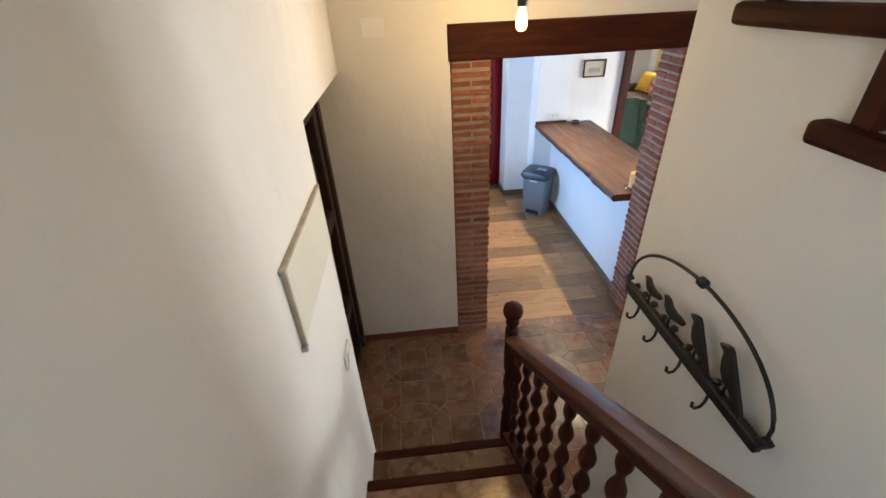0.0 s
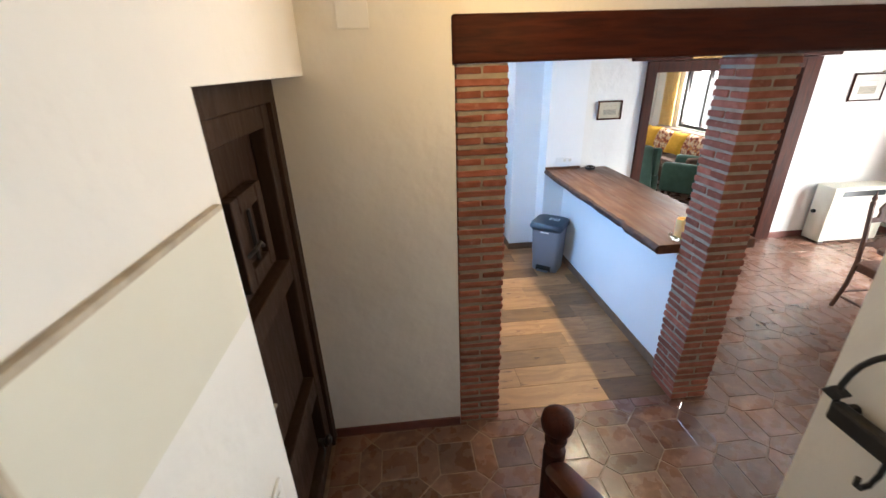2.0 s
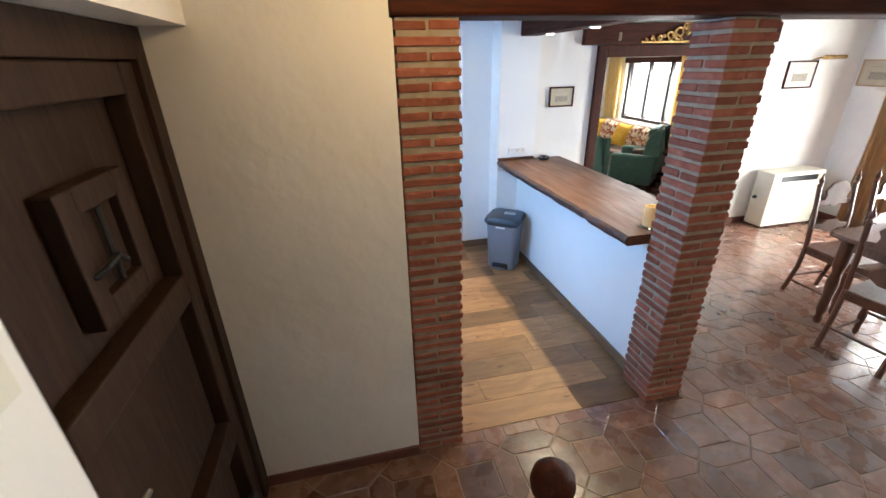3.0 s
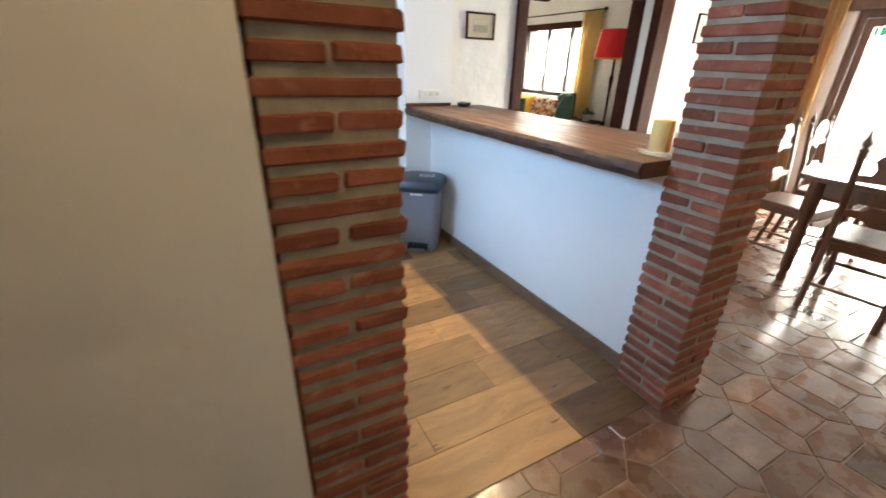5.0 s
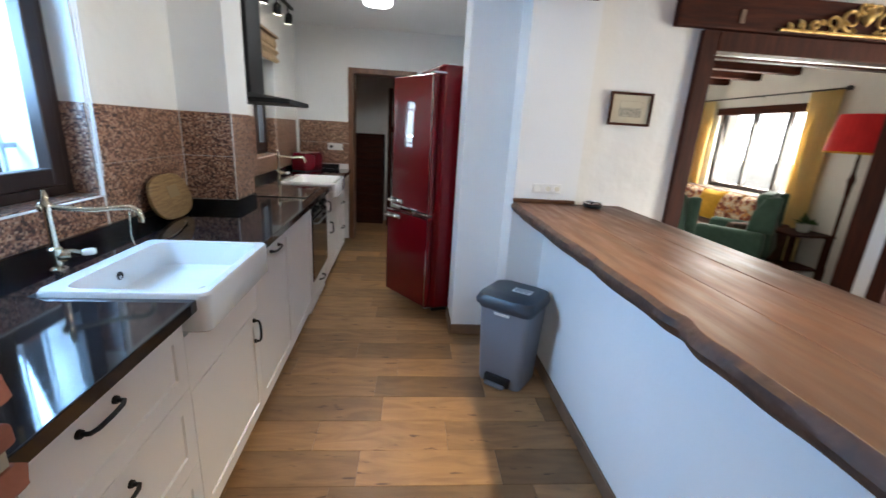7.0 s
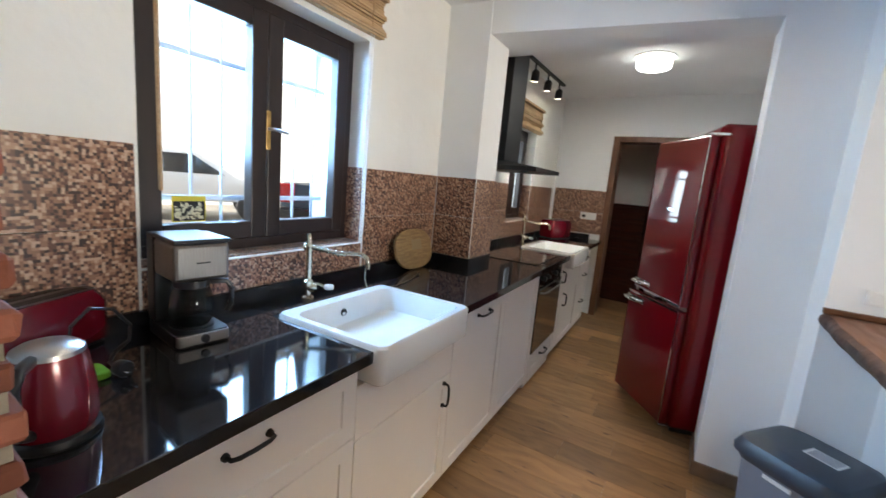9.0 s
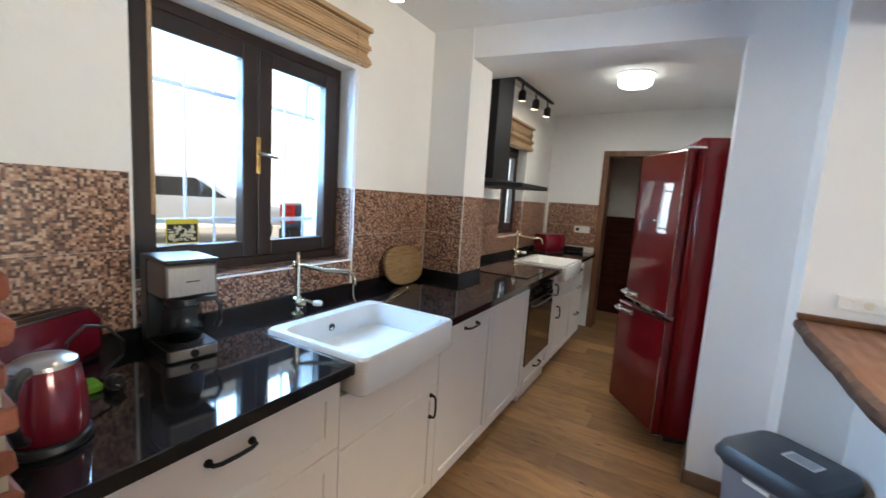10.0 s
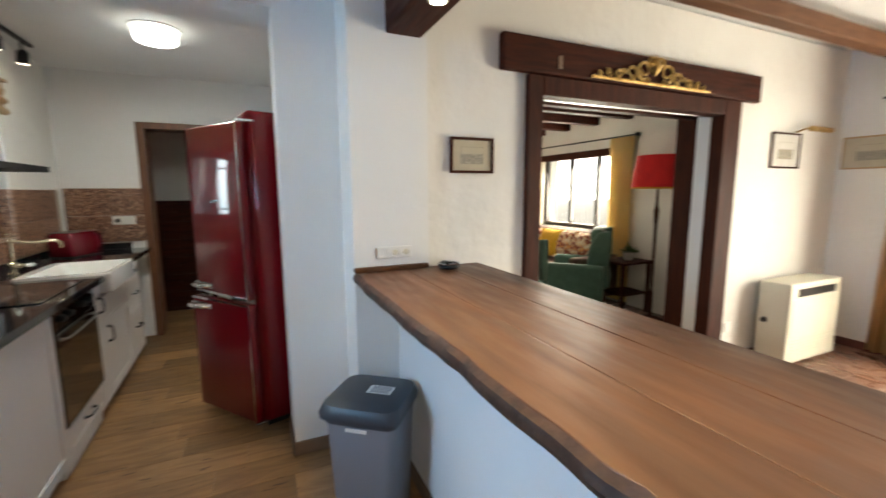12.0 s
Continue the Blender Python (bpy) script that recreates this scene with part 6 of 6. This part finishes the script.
# ---- outside ----
GROUND = material("pale_paving", (0.42, 0.39, 0.35), 0.85, second=(0.34, 0.31, 0.27), scale=0.8, third=(0.25, 0.22, 0.19), scale3=9, bump=0.004, bump_scale=20)
setting("ground", boxes([(-300, 300, -300, 300, -0.40, -0.26)]), GROUND, "pale dusty paving outside")
setting("street", box(-40, -3.2, -20, 60, -0.2595, 0.12, 0.02), GROUND, "pale street raised above the yard")
# self-lit backdrop, added so the windows look out on overexposed white
BACKDROP_GLOW = bpy.data.materials.new("backdrop_glow")
BACKDROP_GLOW.use_nodes = True
hz = BACKDROP_GLOW.node_tree.nodes["Principled BSDF"]
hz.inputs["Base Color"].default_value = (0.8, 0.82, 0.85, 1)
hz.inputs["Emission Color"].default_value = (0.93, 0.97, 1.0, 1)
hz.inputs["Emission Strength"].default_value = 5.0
setting("backdrop", boxes([(-60, 90, 60.0, 60.2, -0.26, 16), (60.0, 60.2, -60, 60, -0.26, 16)]), BACKDROP_GLOW, "added glowing backdrop that whitens the view through the windows")
nb = thing("neighbour_house", "white rendered house across the lane with tiled eaves", "house")
part("wall", boxes([(-12.5, -11.0, -4, 30, -0.26, 7.2)]), SMOOTH_PLASTER, nb)
part("roof", prism([(-13, -4.3), (-10.6, -4.3), (-10.6, 30.3), (-13, 30.3)], 7.2, 7.45, 0.05), TERRACOTTA, nb, "terracotta roof edge")


def vehicle(m, paint, label, category, pickup):
    """A car lying along +x, its rear at the origin."""
    c = thing("parked_car", label, category, m)
    side = [(0.0, 0.45), (0.02, 0.98), (1.55, 0.98), (1.95, 1.58), (3.15, 1.58), (3.75, 1.02), (4.9, 0.92), (5.0, 0.5)] if pickup else [(0.0, 0.45), (0.05, 0.95), (0.55, 1.42), (2.3, 1.46), (3.05, 0.98), (4.1, 0.86), (4.2, 0.45)]
    up3 = Matrix(((1, 0, 0, 0), (0, 0, -1, 0), (0, 1, 0, 0), (0, 0, 0, 1)))
    part("body", moved(prism(side, -0.88, 0.88, 0.06, 2), up3), paint, c, smooth=True)
    win = [(1.72, 1.03), (2.03, 1.50), (3.08, 1.50), (3.56, 1.03)] if pickup else [(0.42, 1.0), (0.68, 1.37), (2.2, 1.39), (2.8, 1.0)]
    part("side_glass", moved(prism(win, -0.885, 0.885, 0.01, 1), up3), BLACK_GLASS, c, "dark side windows")
    for x in ((0.95, 4.0) if pickup else (0.75, 3.35)):
        for y in (-0.80, 0.80):
            w = part("wheel", lathe([(0.2, -0.1), (0.34, -0.09), (0.35, 0.0), (0.34, 0.09), (0.2, 0.1)], 20, pose(x, y, 0.35, 90, 0, 0)), BLACK_PLASTIC, c, smooth=True)
            part("rim", lathe([(0.19, -0.104), (0.19, 0.104)], 14, pose(x, y, 0.35, 90, 0, 0)), STEEL, w)
    for y in (-0.74, 0.74):
        part("tail_light", box(-0.03, 0.12, y - 0.13, y + 0.13, 0.66, 0.96, 0.02), material("tail_red", (0.45, 0.01, 0.01), 0.2), c, "red tail light")
    part("bumper", box(-0.10, 0.05, -0.85, 0.85, 0.40, 0.58, 0.04), BLACK_PLASTIC, c)
    part("number_plate", box(-0.115, -0.101, -0.26, 0.26, 0.45, 0.56), WHITE_PLASTIC, c, "white number plate")
    return c


vehicle(Matrix.Translation((-4.13, 7.7, 0.12)) @ pose(0, 0, 0, 0, 0, 112) @ Matrix.Diagonal((1, 1, 1.06, 1)), material("blue_grey_paint", (0.03, 0.05, 0.08), 0.4, coat=0.2), "dark blue-grey pickup parked outside the window", "car", True)
vehicle(Matrix.Translation((-9.4, 5.8, 0.12)) @ pose(0, 0, 0, 0, 0, 61), material("silver_paint", (0.55, 0.57, 0.60), 0.3, 0.3, coat=1.0), "silver car parked outside the window", "car", False)
aw = thing("awning", "green and white scalloped awning outside the terrace door", "awning")
part("canopy", moved(box(0, 0.85, 1.9, 4.6, 0, 0.015), Matrix.Translation((6.41, 0, 1.965)) @ pose(0, 0, 0, 0, 6, 0)), material("green_canvas", (0.02, 0.28, 0.14), 0.8, second=(0.02, 0.24, 0.12), scale=20), aw)
vb = bmesh.new()
for k in range(18):
    y = 1.9 + 0.15 * k
    pts = [(y, 1.88), (y, 1.775)] + [(y + 0.075 - 0.075 * math.cos(a), 1.775 - 0.045 * math.sin(a)) for a in (math.pi * j / 8 for j in range(1, 8))] + [(y + 0.15, 1.775), (y + 0.15, 1.88)]
    f = [vb.verts.new((7.262, p, q)) for p, q in pts]
    g2 = [vb.verts.new((7.266, p, q)) for p, q in pts]
    vb.faces.new(f)
    vb.faces.new(g2[::-1])
    for i in range(len(f)):
        vb.faces.new((f[i], f[(i + 1) % len(f)], g2[(i + 1) % len(f)], g2[i]))
part("valance", vb, material("green_canvas_edge", (0.02, 0.30, 0.16), 0.8, second=(0.02, 0.25, 0.13), scale=20), aw, "green scalloped edge")

# ---- brick columns, brick by brick ----
def brick_meshes(l, w, h, count, seed):
    out = []
    rng2 = random.Random(seed)
    for k in range(count):
        b = box(-l / 2, l / 2, -w / 2, w / 2, -h / 2, h / 2, 0.0045, 1)
        for v in b.verts:
            v.co += Vector((rng2.uniform(-1, 1) * 0.0022, rng2.uniform(-1, 1) * 0.0022, rng2.uniform(-1, 1) * 0.0018))
        me = bpy.data.meshes.new("brick")
        bmesh.ops.recalc_face_normals(b, faces=b.faces)
        b.to_mesh(me)
        b.free()
        me.materials.append(BRICK)
        out.append(me)
    return out


def column(name, x0, x1, y0, y1, top_z, label, seed, joint, recess):
    lx, ly = x1 - x0, y1 - y0
    core = setting(name, box(x0 + recess, x1 - recess, y0 + recess, y1 - recess, 0, top_z), MORTAR, label)
    n = 41
    h = top_z / n
    along_y = brick_meshes(lx / 2 - 0.008, ly, h - joint, 6, seed)
    along_x = brick_meshes(lx, ly / 2 - 0.008, h - joint, 6, seed + 1)
    rng3 = random.Random(seed)
    for i in range(n):
        z = (i + 0.5) * h
        for s in (-1, 1):
            if i % 2 == 0:
                me, at = rng3.choice(along_y), ((x0 + x1) / 2 + s * (lx / 4 + 0.002), (y0 + y1) / 2, z)
            else:
                me, at = rng3.choice(along_x), ((x0 + x1) / 2, (y0 + y1) / 2 + s * (ly / 4 + 0.002), z)
            ob = new("brick", me)
            ob.parent = core
            ob.matrix_basis = Matrix.Translation(at) @ pose(rng3.uniform(-1, 1) * 0.004, rng3.uniform(-1, 1) * 0.004, rng3.uniform(-1, 1) * 0.0015, rng3.uniform(-1, 1) * 0.7, rng3.uniform(-1, 1) * 0.7, rng3.uniform(-1, 1) * 0.9)


column("column_left", 0.412, 0.658, 2.602, 2.862, 2.094, "red brick column with wide pale mortar joints", 11, 0.021, 0.009)
column("column_right", 1.826, 2.070, 2.610, 2.852, 2.094, "red brick column with wide pale mortar joints", 21, 0.017, 0.008)

# ---- floors, piece by piece ----
def clip(poly, axis, value, keep_less):
    out = []
    for i in range(len(poly)):
        p, q = poly[i], poly[(i + 1) % len(poly)]
        a, b = (p[axis] <= value) == keep_less, (q[axis] <= value) == keep_less
        if a:
            out.append(p)
        if a != b:
            t = (value - p[axis]) / (q[axis] - p[axis])
            out.append((p[0] + t * (q[0] - p[0]), p[1] + t * (q[1] - p[1])))
    return out


def area(poly):
    return abs(sum(p[0] * q[1] - q[0] * p[1] for p, q in zip(poly, poly[1:] + poly[:1]))) / 2


hall_floor = setting("floor_terracotta", boxes([(-0.37, 6.1, -1.2, 2.66, -0.0078, -0.0032), (2.062, 6.1, 2.66, 5.0, -0.0078, -0.0032), (2.0, 5.42, 5.0, 9.2, -0.0078, -0.0032)]), GROUT, "worn terracotta floor of square and elongated hexagon tiles")
SIDE, WIDE = 0.205, 0.125
PITCH = SIDE + WIDE
J = 0.003
sq = [(-SIDE / 2 + J, -SIDE / 2 + J), (SIDE / 2 - J, -SIDE / 2 + J), (SIDE / 2 - J, SIDE / 2 - J), (-SIDE / 2 + J, SIDE / 2 - J)]
hx = [(-SIDE / 2, -WIDE / 2 + J), (SIDE / 2, -WIDE / 2 + J), (SIDE / 2 + WIDE / 2 - J * 1.4, 0), (SIDE / 2, WIDE / 2 - J), (-SIDE / 2, WIDE / 2 - J), (-SIDE / 2 - WIDE / 2 + J * 1.4, 0)]
hy = [(y, x) for x, y in hx][::-1]


def tile_mesh(poly):
    b = prism(poly, -0.0075, 0.0, 0.0028, 1)
    me = bpy.data.meshes.new("tile")
    bmesh.ops.recalc_face_normals(b, faces=b.faces)
    b.to_mesh(me)
    b.free()
    me.materials.append(TERRACOTTA)
    return me


shared = {k: tile_mesh(p) for k, p in (("sq", sq), ("hx", hx), ("hy", hy))}
rest = bmesh.new()
rng4 = random.Random(5)
count = 0
for i in range(-6, 22):
    for j in range(-6, 29):
        cx, cy = 0.02 + i * PITCH, 0.045 + j * PITCH
        for kind, poly, dx, dy in (("sq", sq, 0, 0), ("hx", hx, 0, PITCH / 2), ("hy", hy, PITCH / 2, 0)):
            ox, oy = cx + dx, cy + dy
            world_poly = [(x + ox, y + oy) for x, y in poly]
            pieces = []
            ys = [q for _, q in world_poly]
            p = clip(clip(clip(world_poly, 0, -0.368, False), 0, 6.098, True), 1, -1.2, False) if oy < 4.9 else clip(clip(world_poly, 0, 2.0, False), 0, 5.418, True)
            if len(p) < 3:
                continue
            if max(ys) > 2.66 and min(ys) < 4.998:
                if min(ys) < 2.66:
                    lo = clip(clip(p, 1, 2.66, True), 0, 2.064, True)
                    pieces.append(lo)
                pieces.append(clip(p, 0, 2.066, False))
            else:
                pieces.append(p)
            for q in pieces:
                if len(q) < 3 or area(q) < 0.0006 or max(v[1] for v in q) > 9.2:
                    continue
                if ox < 0.60 and oy < 1.40:
                    continue
                whole = abs(area(q) - area(world_poly)) < 1e-6
                m = Matrix.Translation((ox, oy, rng4.uniform(-0.0012, 0))) @ pose(0, 0, 0, rng4.uniform(-0.35, 0.35), rng4.uniform(-0.35, 0.35), rng4.uniform(-0.6, 0.6))
                if whole and count < 295 and ox < 3.7 and 0.9 < oy < 3.6:
                    ob = new("tile", shared[kind])
                    ob.parent, ob.matrix_basis = hall_floor, m
                    count += 1
                else:
                    b = prism([(x - ox, y - oy) for x, y in q], -0.0075, 0.0, 0.002, 1)
                    joined(rest, moved(b, m))
# lit copy of the terracotta: the dining room's daylight sheen is in its paler colour
TERRACOTTA_LIT = material("terracotta_lit", (0.25, 0.130, 0.088), 0.18, coat=0.45, coat_rough=0.16, second=(0.145, 0.066, 0.043), scale=2.2, third=(0.30, 0.17, 0.12), scale3=14, range3=(0.5, 0.8), rough2=0.42, bump=0.004, bump_scale=6, bump2=0.0015, bump2_scale=50)
tagged(part("tiles_far", rest, TERRACOTTA_LIT, hall_floor), kind="stuff")

plank_floor = setting("floor_planks", boxes([(-0.3, 1.9, 2.662, 8.99, -0.0078, -0.005)]), GROUT, "brown wood-look plank tiles across the kitchen")
rng5 = random.Random(8)
y = 2.664
row = 0
WIDTH = 0.198
while y < 8.95:
    x = -0.3 - rng5.random() * 0.6
    y1 = min(y + WIDTH, 8.985)
    while x < 1.898:
        l = rng5.choice((0.62, 0.85, 0.85, 0.40))
        a, b = max(x, -0.3), min(x + l, 1.898)
        if b - a > 0.03:
            pm = box(-(b - a) / 2 + 0.0007, (b - a) / 2 - 0.0007, -(y1 - y) / 2 + 0.0007, (y1 - y) / 2 - 0.0007, -0.0045, 0.0, 0.0008, 1)
            ob = part("plank", pm, PLANK, plank_floor)
            ob.matrix_basis = Matrix.Translation(((a + b) / 2, (y + y1) / 2, rng5.uniform(-0.0006, 0)))
        x += l
    y += WIDTH
    row += 1
